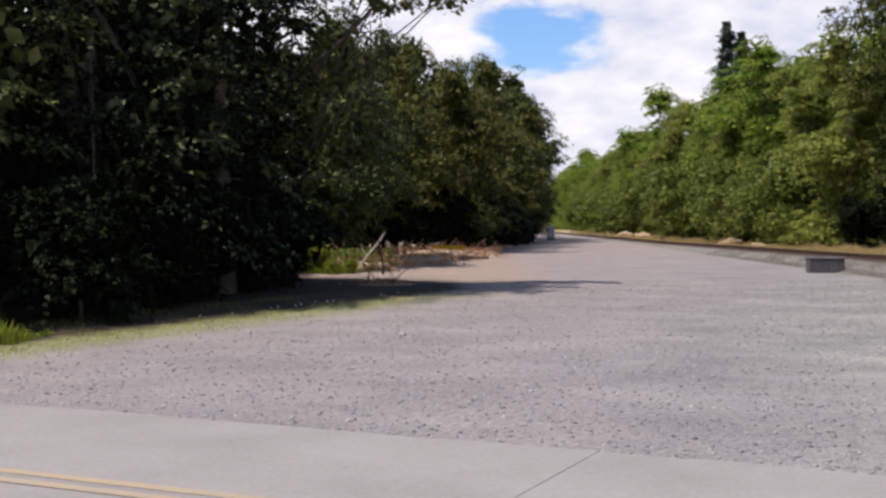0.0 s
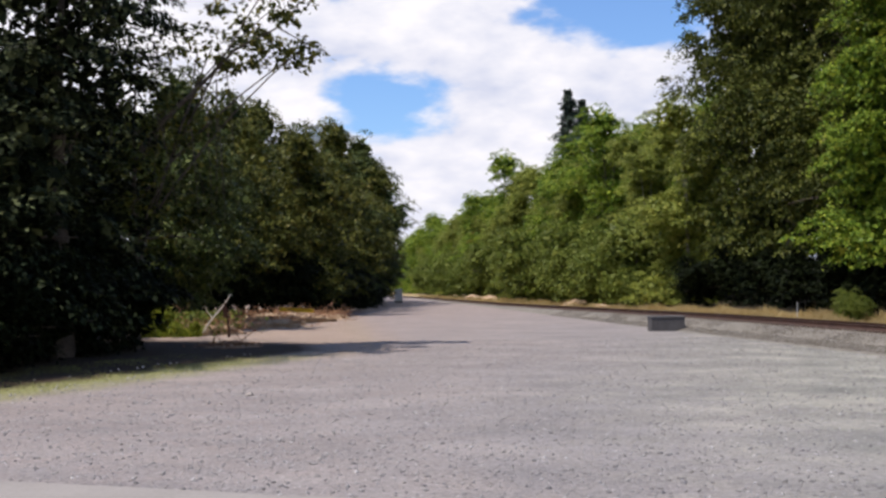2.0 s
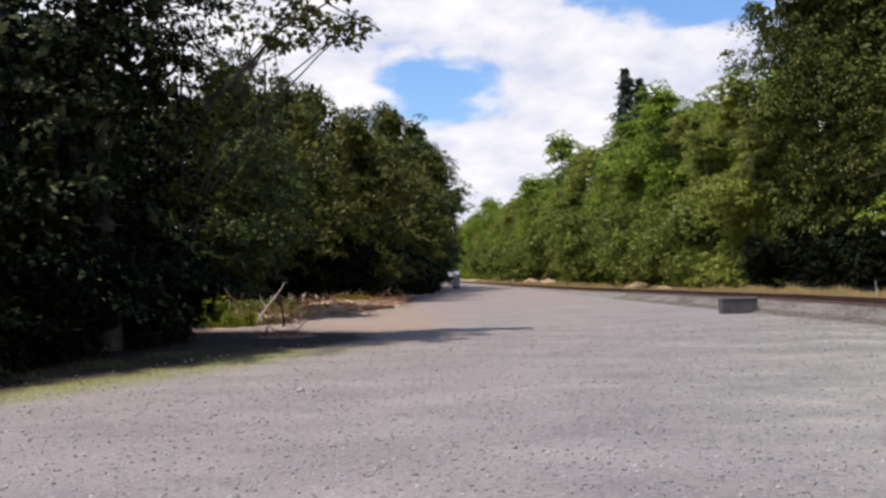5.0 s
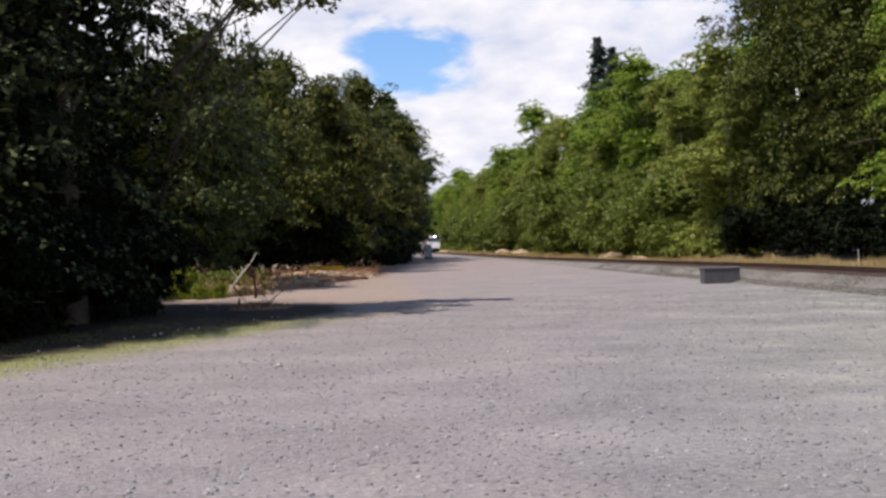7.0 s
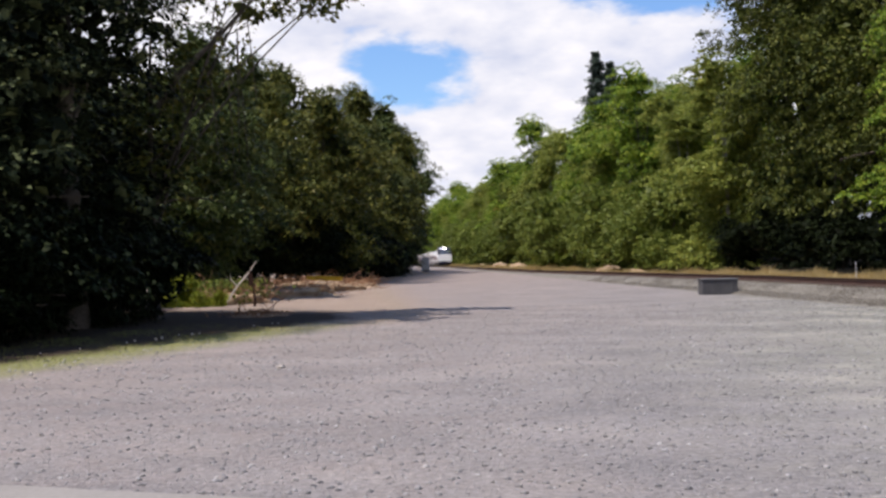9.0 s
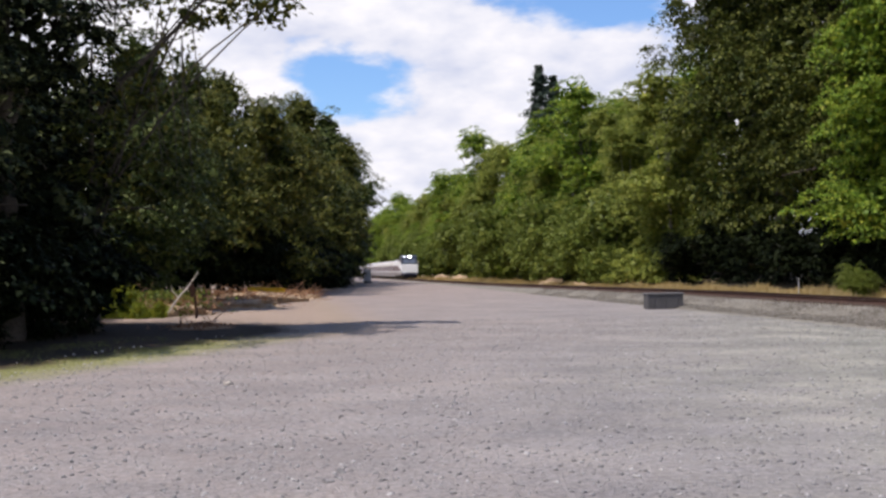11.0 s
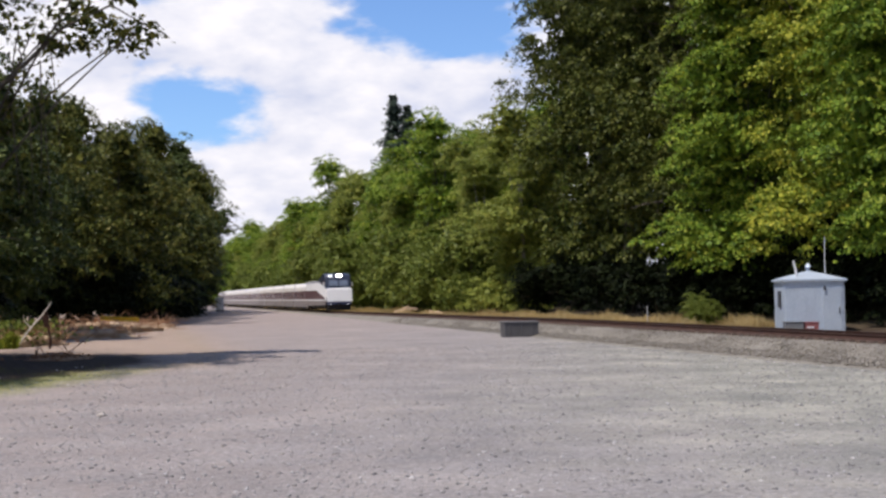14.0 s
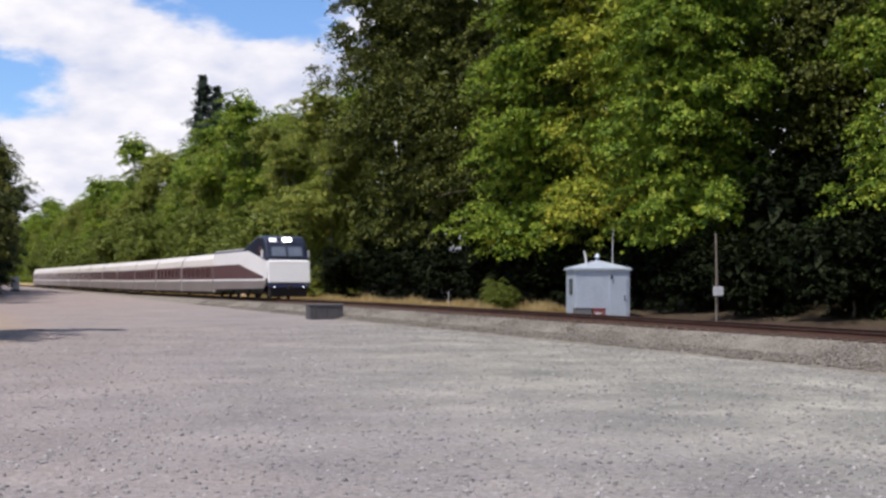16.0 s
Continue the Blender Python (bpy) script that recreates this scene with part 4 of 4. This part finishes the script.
# ---- brush piles, beam and stake ----
def brush_pile(seed, at, size, n, label, green=0.0):
    rng = np.random.default_rng(seed)
    pile = root("brush_pile", at, label, "brush pile", "brush piles")
    sx, sy, sz = size
    bm = bmesh.new()
    bmesh.ops.create_icosphere(bm, subdivisions=4, radius=1.0)
    for v in bm.verts:
        w = 1 + 0.35 * noise.noise(v.co * 2.2 + Vector((seed, 0, 0))) + 0.18 * noise.noise(v.co * 6 + Vector((0, seed, 0)))
        v.co = Vector((v.co.x * sx * 0.95 * w, v.co.y * sy * 0.95 * w, max(-0.05, v.co.z * sz * 0.55 * w)))
    part("soil_core", bm, SOIL, pile, "dry tan soil heap", smooth=True)
    got = []
    for _ in range(n):
        a = rng.uniform(0, 6.283)
        p = np.array([rng.normal(0, 0.5) * sx, rng.normal(0, 0.5) * sy, 0.05 + rng.random() * sz * 0.6])
        d = np.array([math.cos(a), math.sin(a), rng.normal(0.2, 0.35)])
        ln = rng.uniform(0.4, 1.5)
        k = p + d * ln * 0.5 + rng.normal(0, 0.1, 3)
        got.append(tube([p, k, p + d * ln], [0.025, 0.018, 0.008], 4))
    v, f = merged(got)
    v[:, 2] = np.maximum(v[:, 2], 0.02)
    arrays("brushwood", v, f, DEAD_TWIG, pile, "tangle of reddish-brown dead branches")["kind"] = "stuff"
    m = n * 14
    p = np.stack([rng.normal(0, 0.52, m) * sx, rng.normal(0, 0.52, m) * sy, 0.05 + rng.random(m) ** 1.6 * sz * 0.75], 1)
    v, f = leaves(rng, p, rng.normal(0, 0.6, (m, 3)), 0.12, OVAL, 0.2, 0.9)
    arrays("leaf_litter", v, f, DRY_LEAF, pile, "withered brown leaves")["kind"] = "stuff"
    if green:
        m = int(n * 14 * green)
        p = np.stack([rng.normal(-0.1, 0.5, m) * sx, rng.normal(0, 0.5, m) * sy, 0.1 + rng.random(m) * sz * 0.95], 1)
        v, f = leaves(rng, p, rng.normal(0, 0.6, (m, 3)), 0.22, LOBED, 0.1, 0.8)
        arrays("greenery", v, f, SHRUB_LEAF, pile, "cut green leafy stems")["kind"] = "stuff"
    return pile


def build_debris():
    brush_pile(1, (-6.2, 65.5, 0), (2.2, 2.2, 1.2), 120, "heap of cut branches with pale and green leaves", 0.7)
    brush_pile(2, (-3.4, 76.0, 0), (3.0, 2.6, 1.0), 130, "low heap of dry soil and brown branches")
    brush_pile(3, (-2.6, 88.0, 0), (3.6, 3.0, 1.2), 130, "heap of reddish-brown branches and soil")
    brush_pile(4, (0.2, 97.0, 0), (2.2, 2.0, 0.8), 90, "small dark heap of dead branches")
    brush_pile(5, (-3.4, 50.0, 0), (1.2, 1.3, 0.16), 26, "flat scatter of twigs and dead leaves on the ground")
    # leaning bleached branch
    stick = root("leaning_branch", (-5.4, 62.6, 0.2), "bleached bare branch leaning on the brush pile", "branch")
    v, f = tube([(-0.55, 0, -0.05), (0.0, 0.05, 0.75), (0.6, 0.1, 1.45), (0.95, 0.1, 2.0)], [0.06, 0.05, 0.04, 0.02], 8)
    arrays("stem", v, f, BLEACHED, stick)
    v, f = tube([(0.0, 0.05, 0.75), (-0.3, 0.1, 1.1), (-0.35, 0.1, 1.4)], [0.035, 0.025, 0.01], 6)
    arrays("side_twig", v, f, BLEACHED, stick)
    # yellow beam across the far heap
    beam = root("yellow_beam", (-1.5, 85.2, 0.95), "bright yellow painted steel beam lying on the brush", "beam")
    part("web", box((2.5, 0.12, 0.20), (0, 0, 0), 0.01), YELLOW_PAINT, beam)
    part("flange", box((2.5, 0.26, 0.03), (0, 0, 0.115), 0.006), YELLOW_PAINT, beam)
    part("flange", box((2.5, 0.26, 0.03), (0, 0, -0.115), 0.006), YELLOW_PAINT, beam)
    beam.rotation_euler = (0, radians(3), radians(-8))
    # bent steel stake
    stake = root("steel_stake", (-4.45, 60.6, 0), "bent rusty steel stake with a torn plate", "stake")
    v, f = tube([(0.05, 0, -0.1), (0.08, 0, 0.4), (0.0, 0, 0.95), (-0.14, 0, 1.75)], [0.065, 0.06, 0.055, 0.05], 8)
    arrays("shaft", v, f, RUST, stake)
    part("plate", box((0.24, 0.02, 0.55), (-0.12, -0.05, 1.3), 0.006, pose(0, 0, 0, 0, -6, 0)), RUST, stake, "rusted plate")
    sapling = make_tree("sapling", 91, 1.7, [((0, 0, 1.5), (0.9, 0.8, 0.9)), ((-0.8, 0, 0.9), (0.8, 0.7, 0.6))], 26, 40, 0.36, 0.22, LOBED, WEED, "young yellow-green sapling beside the brush pile", r0=0.04, limbs=6, category="sapling")
    sapling.matrix_basis = stand(sapling, -8.0, 62.5, 0, 0.7)
    for x, y, a, s in ((-7.2, 61.0, 90, 0.5), (-8.6, 59.6, 200, 0.6), (-6.2, 61.8, 300, 0.5)):
        copy_thing(sapling, stand(sapling, x, y, a, s))


# ---- trackside objects ----
def build_block():
    ob = root("utility_vault", (18.85, 61.4, 0), "low dark-grey concrete utility vault on the gravel", "vault")
    part("body", box((1.88, 1.05, 0.78), (0, 0, 0.37), 0.03), BOX_GREY, ob)
    part("lid", box((1.96, 1.13, 0.09), (0, 0, 0.805), 0.025), BOX_TOP, ob, "paler concrete lid")
    for x in (-0.62, 0.0, 0.62):
        part("rib", box((0.05, 0.03, 0.66), (x, -0.538, 0.40), 0.01), BOX_GREY, ob)
    part("bracket", box((0.05, 0.18, 0.22), (0.965, -0.3, 0.25), 0.01), BOX_TOP, ob, "pale end bracket")
    ob.rotation_euler = (0, 0, radians(-4))
    ob.scale = (0.96, 0.96, 0.96)


def build_hut():
    hut = root("signal_hut", (29.38, 50.9, ground_z(29.38, 50.9)), "pale galvanised metal signal hut with a pyramid roof", "hut")
    w, d, h = 2.62, 2.5, 2.32
    part("wall_panel", box((w, d, h), (0, 0, h / 2), 0.02), HUT_METAL, hut)
    for i in range(7):
        x = -w / 2 + w * (i + 0.5) / 7
        part("seam", box((0.022, 0.012, h - 0.1), (x, -d / 2 - 0.006, h / 2), 0.004), HUT_METAL, hut)
    for i in range(5):
        y = -d / 2 + d * (i + 0.5) / 5
        part("seam", box((0.012, 0.022, h - 0.1), (-w / 2 - 0.006, y, h / 2), 0.004), HUT_METAL, hut)
    bm = bmesh.new()
    e = 0.10
    low = [bm.verts.new((sx * (w / 2 + e), sy * (d / 2 + e), h - 0.02)) for sx, sy in ((-1, -1), (1, -1), (1, 1), (-1, 1))]
    up = [bm.verts.new((sx * (w / 2 + e), sy * (d / 2 + e), h + 0.07)) for sx, sy in ((-1, -1), (1, -1), (1, 1), (-1, 1))]
    top = [bm.verts.new((sx * 0.13, sy * 0.13, h + 0.42)) for sx, sy in ((-1, -1), (1, -1), (1, 1), (-1, 1))]
    bm.faces.new(low[::-1])
    bm.faces.new(top)
    for i in range(4):
        j = (i + 1) % 4
        bm.faces.new((low[i], low[j], up[j], up[i]))
        bm.faces.new((up[i], up[j], top[j], top[i]))
    part("roof", bm, HUT_METAL, hut)
    v = bmesh.new()
    add_cyl(v, 0.09, 0.09, (0, 0, h + 0.40), (0, 0, h + 0.62))
    add_cyl(v, 0.16, 0.10, (0, 0, h + 0.60), (0, 0, h + 0.68))
    add_cyl(v, 0.10, 0.03, (0, 0, h + 0.68), (0, 0, h + 0.76))
    part("roof_vent", v, HUT_METAL, hut, "round metal roof ventilator")
    lou = part("louver", box((0.03, 0.75, 0.72), (-w / 2 - 0.02, -0.1, 1.55), 0.01), HUT_DARK, hut, "dark louvered opening")
    for i in range(7):
        part("slat", box((0.03, 0.70, 0.025), (-w / 2 - 0.045, -0.1, 1.25 + 0.1 * i), 0.0, pose(0, 0, 0, 0, 25, 0)), HUT_DARK, lou)
    door = part("door", box((0.86, 0.04, 1.95), (0.75, -d / 2 - 0.03, 1.02), 0.01), HUT_METAL, hut, "flush metal door")
    part("door_handle", box((0.04, 0.05, 0.26), (1.05, -d / 2 - 0.07, 1.05), 0.01), HUT_DARK, door, "dark handle")
    part("wall_lamp", box((0.10, 0.12, 0.20), (0.42, -d / 2 - 0.07, 2.0), 0.02), HUT_DARK, hut, "small dark wall lamp")
    v, f = tube([(-0.75, -0.9, h + 0.05), (-0.74, -0.9, h + 0.45), (-0.80, -0.9, h + 0.70), (-0.84, -0.9, h + 0.86)], [0.045] * 4, 8)
    arrays("service_mast", v, f, SIGN_WHITE, hut, "white bent service mast")
    v, f = tube([(0.62, -0.6, h + 0.05), (0.62, -0.6, h + 1.0), (0.64, -0.6, h + 1.9)], [0.02, 0.015, 0.01], 6)
    arrays("whip_antenna", v, f, SIGN_WHITE, hut, "thin whip antenna")
    hut.rotation_euler = (0, 0, radians(-19))
    hut.scale = (1.0, 1.0, 1.06)
    for name, x, y, s, mt, lab in (("grey_cabinet", 28.18, 51.06, (0.80, 0.5, 0.66), GREY_PAINT, "low dark-grey equipment cabinet before the hut"),
                                   ("red_cabinet", 28.90, 50.82, (0.62, 0.4, 0.64), RED_PAINT, "low faded-red equipment box before the hut")):
        ob = root(name, (x - 0.55, y - 1.72, ground_z(x - 0.5, y)), lab, "cabinet")
        part("body", box(s, (0, 0, s[2] / 2), 0.02), mt, ob)
        part("lid", box((s[0] + 0.05, s[1] + 0.05, 0.04), (0, 0, s[2] + 0.02), 0.01), mt, ob)
        if mt is RED_PAINT:
            for k, wd in enumerate((0.30,)):
                part("marking", box((wd, 0.012, 0.06), (-0.05, -s[1] / 2 - 0.008, s[2] - 0.2 - 0.13 * k)), SIGN_WHITE, ob, "pale unreadable lettering")
        ob.rotation_euler = (0, 0, radians(-19))


def build_posts():
    pole = root("sign_pole", (30.3, 42.6, ground_z(30.3, 42.6)), "slim grey wooden pole with a small white sign", "pole")
    v, f = tube([(0, 0, -0.1), (0.02, 0, 2), (-0.02, 0, 3.9)], [0.062, 0.055, 0.045], 10)
    arrays("shaft", v, f, POLE_WOOD, pole)
    s = part("sign", box((0.52, 0.02, 0.38), (0.03, -0.10, 1.42), 0.008), SIGN_WHITE, pole, "small white sign board")
    part("bolt", add_cyl(bmesh.new(), 0.015, 0.015, (0.03, -0.112, 1.52), (0.03, -0.13, 1.52), 8), GREY_PAINT, s)
    post = root("marker_post", (27.4, 64.4, ground_z(27.4, 64.4)), "thin white marker post in dry grass", "post")
    part("shaft", add_cyl(bmesh.new(), 0.024, 0.02, (0, 0, -0.1), (0, 0, 1.25), 8), CABINET, post)
    part("cap", add_cyl(bmesh.new(), 0.03, 0.02, (0, 0, 1.25), (0, 0, 1.30), 8), CABINET, post)
    # instrument cabinet on the far end of the lot
    cab = root("signal_cabinet", (12.75, 198.0, 0.0), "tall pale-grey metal signal cabinet beside the track", "cabinet")
    part("plinth", box((1.35, 1.1, 0.3), (0, 0, 0.14), 0.03), BOX_TOP, cab, "concrete plinth")
    part("body", box((1.22, 0.95, 1.95), (0, 0, 1.26), 0.03), CABINET, cab)
    part("roof", box((1.36, 1.1, 0.08), (0, 0, 2.27), 0.02), CABINET, cab)
    for x in (-0.31, 0.31):
        dr = part("door", box((0.56, 0.03, 1.8), (x, -0.49, 1.26), 0.01), CABINET, cab)
        part("door_handle", box((0.03, 0.04, 0.2), (x * 0.2, -0.525, 1.25), 0.005), HUT_DARK, dr)
    # dry soil mounds beyond the track
    for i, (x, y, s) in enumerate(((28.6, 131, 2.2), (28.4, 118, 1.4), (28.9, 205, 2.6), (28.6, 226, 2.6), (29.0, 250, 2.6))):
        bm = bmesh.new()
        bmesh.ops.create_icosphere(bm, subdivisions=4, radius=1.0)
        for v in bm.verts:
            w = 1 + 0.3 * noise.noise(v.co * 1.9 + Vector((i * 5, 0, 0))) + 0.12 * noise.noise(v.co * 7)
            v.co = Vector((v.co.x * s * 0.6 * w, v.co.y * s * 1.4 * w, max(-0.1, v.co.z * s * 0.38 * w)))
        ob = part("soil_mound", bm, SOIL, None, smooth=True)
        ob.location = (x, y, ground_z(x, y))
        tagged(ob, "dry tan soil mound beside the track", "mound", "soil mounds")


# ---- the train ----
def extruded(profile, y0, y1, close=True, slices=1):
    """A profile of (x, z) points drawn out along y."""
    bm = bmesh.new()
    rings = [[bm.verts.new((x, y0 + (y1 - y0) * k / slices, z)) for x, z in profile] for k in range(slices + 1)]
    n = len(profile)
    for a, b in zip(rings, rings[1:]):
        for i in range(n if close else n - 1):
            j = (i + 1) % n
            bm.faces.new((a[i], a[j], b[j], b[i]))
    if close:
        bm.faces.new(rings[0])
        bm.faces.new(rings[-1][::-1])
    bmesh.ops.recalc_face_normals(bm, faces=bm.faces[:])
    return bm


def slab_on_side(pts, x, thick):
    """A flat panel of (y, z) points on the body side at x."""
    bm = bmesh.new()
    a = [bm.verts.new((x, y, z)) for y, z in pts]
    b = [bm.verts.new((x + thick, y, z)) for y, z in pts]
    n = len(pts)
    bm.faces.new(a)
    bm.faces.new(b[::-1])
    for i in range(n):
        j = (i + 1) % n
        bm.faces.new((a[i], b[i], b[j], a[j]))
    bmesh.ops.recalc_face_normals(bm, faces=bm.faces[:])
    return bm


def wheel_bm(x, y, r):
    return add_cyl(bmesh.new(), r, r, (x - 0.06, y, r), (x + 0.06, y, r), 20)


CAR = 13.14


def passenger_car(at):
    car = root("passenger_car", at, "low cream and brown passenger train car", "train car", "passenger cars")
    hw = 1.46
    prof = [(-hw, 0.42), (-hw - 0.02, 1.2), (-hw, 2.6), (-hw + 0.10, 3.12), (-hw + 0.40, 3.5), (-0.6, 3.62), (0.6, 3.62), (hw - 0.40, 3.5), (hw - 0.10, 3.12), (hw, 2.6), (hw + 0.02, 1.2), (hw, 0.42)]
    a, b = 0.26, CAR - 0.26
    part("body", extruded(prof, a, b), TRAIN_CREAM, car)
    part("gangway", extruded([(x * 0.86, 0.6 + (z - 0.42) * 0.88) for x, z in prof], -0.16, CAR + 0.16), UNDERFRAME, car, "dark rubber gangway")
    for s in (-1, 1):
        x = s * (hw + 0.012)
        t = s * 0.018
        part("window_band", slab_on_side([(a, 1.44), (b, 1.44), (b, 2.55), (a, 2.55)], x + s * 0.012, t), TRAIN_BROWN, car, "brown window band")
        part("stripe", slab_on_side([(a, 1.29), (b, 1.29), (b, 1.42), (a, 1.42)], x + s * 0.02, t), TRAIN_WHITE, car, "thin white stripe")
        part("lower_panel", slab_on_side([(a, 0.42), (b, 0.42), (b, 1.27), (a, 1.27)], x + s * 0.014, t), TRAIN_GREY, car, "grey lower panel")
        for k in range(6):
            y = 1.5 + k * 1.86
            part("window", slab_on_side([(y, 1.68), (y + 1.35, 1.68), (y + 1.35, 2.36), (y, 2.36)], x + s * 0.034, s * 0.01), GLASS_DARK, car, "tinted window")
        part("wheel", wheel_bm(s * 0.72, 0.0, 0.40), UNDERFRAME, car, "dark steel wheel")
    part("underframe", box((2.3, CAR - 2.2, 0.36), (0, CAR / 2, 0.34), 0.03), UNDERFRAME, car, "dark underframe")
    part("axle_cover", box((2.75, 0.75, 0.42), (0, 0.0, 0.52), 0.05), TRAIN_GREY, car)
    return car


def cab_car(at):
    car = root("cab_car", at, "white-nosed control car leading the train, headlights on", "train car")
    hw = 1.54
    # side outline of the body, nose at y = 0
    side = [(0.16, 0.95), (0.0, 1.25), (0.0, 2.40), (0.10, 2.62), (0.34, 2.74), (0.95, 4.02), (1.25, 4.34), (1.9, 4.52), (3.0, 4.50), (7.4, 3.66), (16.7, 3.66), (16.9, 3.5), (16.9, 0.95)]
    bm = bmesh.new()
    a = [bm.verts.new((-hw, y, z)) for y, z in side]
    b = [bm.verts.new((hw, y, z)) for y, z in side]
    bm.faces.new(a)
    bm.faces.new(b[::-1])
    n = len(side)
    for i in range(n):
        bm.faces.new((a[i], b[i], b[(i + 1) % n], a[(i + 1) % n]))
    bmesh.ops.recalc_face_normals(bm, faces=bm.faces[:])
    edges = [e for e in bm.edges if abs(e.verts[0].co.x - e.verts[1].co.x) < 0.01]
    bmesh.ops.bevel(bm, geom=edges, offset=0.16, segments=3, affect="EDGES", profile=0.5)
    part("body", bm, TRAIN_NAVY, car, "dark navy cab and hood", smooth=False)
    # white nose: a rounded panel proud of the body
    part("nose", box((3.08, 0.18, 1.60), (0, -0.01, 1.93), 0.075, pose(0, 0, 0, -7, 0, 0)), TRAIN_WHITE, car, "bright white flat nose")
    part("nose_cap", box((2.86, 0.50, 0.12), (0, 0.22, 2.66), 0.05, pose(0, 0, 0, 16, 0, 0)), TRAIN_WHITE, car)
    part("apron", box((2.9, 0.14, 0.42), (0, 0.03, 1.03), 0.04), TRAIN_BLUE, car, "blue band under the nose")
    # windshield: two panes with a pillar
    tilt = pose(0, 0, 0, -25.5, 0, 0)
    ws = part("windshield_frame", box((2.5, 0.05, 0.92), (0, 0.60, 3.36), 0.02, tilt), TRAIN_NAVY, car)
    for x in (-0.60, 0.60):
        part("pane", box((1.02, 0.03, 0.74), (x, 0.560, 3.36), 0.01, tilt), WINDSHIELD, ws, "windshield pane")
    # lamps over the windshield
    hl = part("headlight_box", box((0.74, 0.16, 0.36), (0.08, 1.0, 4.22), 0.04), TRAIN_WHITE, car, "white headlight housing")
    for x in (-0.09, 0.25):
        part("headlight", add_cyl(bmesh.new(), 0.115, 0.115, (x, 0.92, 4.22), (x, 0.90, 4.22), 16), LAMP, hl, "lit headlight")
    part("number_board", box((0.52, 0.10, 0.26), (-0.92, 1.02, 4.20), 0.02), BOARD_GLOW, car, "lit number board")
    for s in (-1, 1):
        part("ditch_light", add_cyl(bmesh.new(), 0.06, 0.06, (s * 1.05, 0.0, 0.86), (s * 1.05, -0.05, 0.86), 14), BOARD_GLOW, car, "lit ditch light")
    bm = box((2.7, 0.5, 0.72), (0, 0.35, 0.52), 0.05)
    part("pilot", bm, UNDERFRAME, car, "dark pilot plate")
    part("coupler", box((0.3, 0.6, 0.28), (0, -0.12, 0.82), 0.05), UNDERFRAME, car, "dark coupler")
    for s in (-1, 1):
        x, t = s * (hw + 0.004), s * 0.02
        part("side_panel", slab_on_side([(0.05, 1.44), (0.05, 2.62), (0.6, 2.74), (5.4, 3.50), (16.8, 3.50), (16.8, 1.44)], x, t), TRAIN_WHITE, car, "white side panel sweeping down to the nose")
        part("swoosh", slab_on_side([(1.0, 1.46), (1.2, 1.62), (4.5, 2.05), (8.0, 2.55), (16.8, 2.55), (16.8, 1.46)], x + s * 0.022, s * 0.01), TRAIN_BROWN, car, "brown stripe tapering towards the nose")
        part("stripe", slab_on_side([(0.6, 1.29), (16.8, 1.29), (16.8, 1.42), (0.6, 1.42)], x + s * 0.008, t), TRAIN_WHITE, car, "thin white stripe")
        part("lower_panel", slab_on_side([(0.9, 0.75), (16.8, 0.60), (16.8, 1.27), (0.3, 1.27)], x, t), TRAIN_GREY, car, "grey lower panel")
        part("cab_window", slab_on_side([(1.55, 3.0), (2.5, 3.0), (2.5, 3.75), (1.55, 3.75)], x, s * 0.012), GLASS_DARK, car, "side cab window")
        part("mirror", box((0.16, 0.10, 0.5), (s * 1.70, 0.95, 3.2), 0.02), TRAIN_WHITE, car, "white side mirror")
        for y in (2.6, 5.3, 11.6, 14.3):
            part("wheel", wheel_bm(s * 0.72, y, 0.50), UNDERFRAME, car, "dark steel wheel")
    for y in (3.95, 12.95):
        part("truck_frame", box((2.5, 3.6, 0.42), (0, y, 0.58), 0.05), UNDERFRAME, car, "dark bogie frame")
    part("fuel_tank", box((2.5, 4.2, 0.62), (0, 8.45, 0.62), 0.08), UNDERFRAME, car)
    part("roof_cover", box((2.7, 9.2, 0.10), (0, 12.2, 3.69), 0.04), TRAIN_CREAM, car, "cream roof cover")
    return car


TRAIN = []


def build_train():
    TRAIN.append((cab_car((TRACK_X, 400, 0)), 0.0, 16.9))
    first = passenger_car((TRACK_X, 420, 0))
    TRAIN.append((first, 17.2, CAR))
    for k in range(1, 13):
        TRAIN.append((copy_thing(first, pose(TRACK_X, 420 + CAR * k, 0)), 17.2 + CAR * k, CAR))


# the nose's place along the track: seconds, metres
NOSE = [(0.0, 500.0), (2.0, 447.0), (4.0, 394.0), (5.5, 361.0), (6.5, 339.0), (7.5, 318.0), (8.5, 296.0), (9.5, 270.5), (10.3, 249.0), (11.0, 229.0), (12.0, 200.0), (13.0, 171.2),
        (14.0, 142.0), (14.5, 127.0), (15.0, 112.2), (15.5, 97.2), (16.0, 82.0)]


def motions():
    for car, off, ln in TRAIN:
        rows = []
        for t, y in NOSE:
            z0, z1 = rail_z(y + off), rail_z(y + off + ln)
            rows.append((t, pose(TRACK_X, y + off, z0, math.degrees(math.atan2(z1 - z0, ln)), 0, 0)))
        walk(car, rows)


build_embankment()
build_left_woods()
build_right_woods()
build_debris()
build_block()
build_hut()
build_posts()
build_train()
build_grass()
build_stones()
build_edge_stones()
build_road()
build_track()
motions()
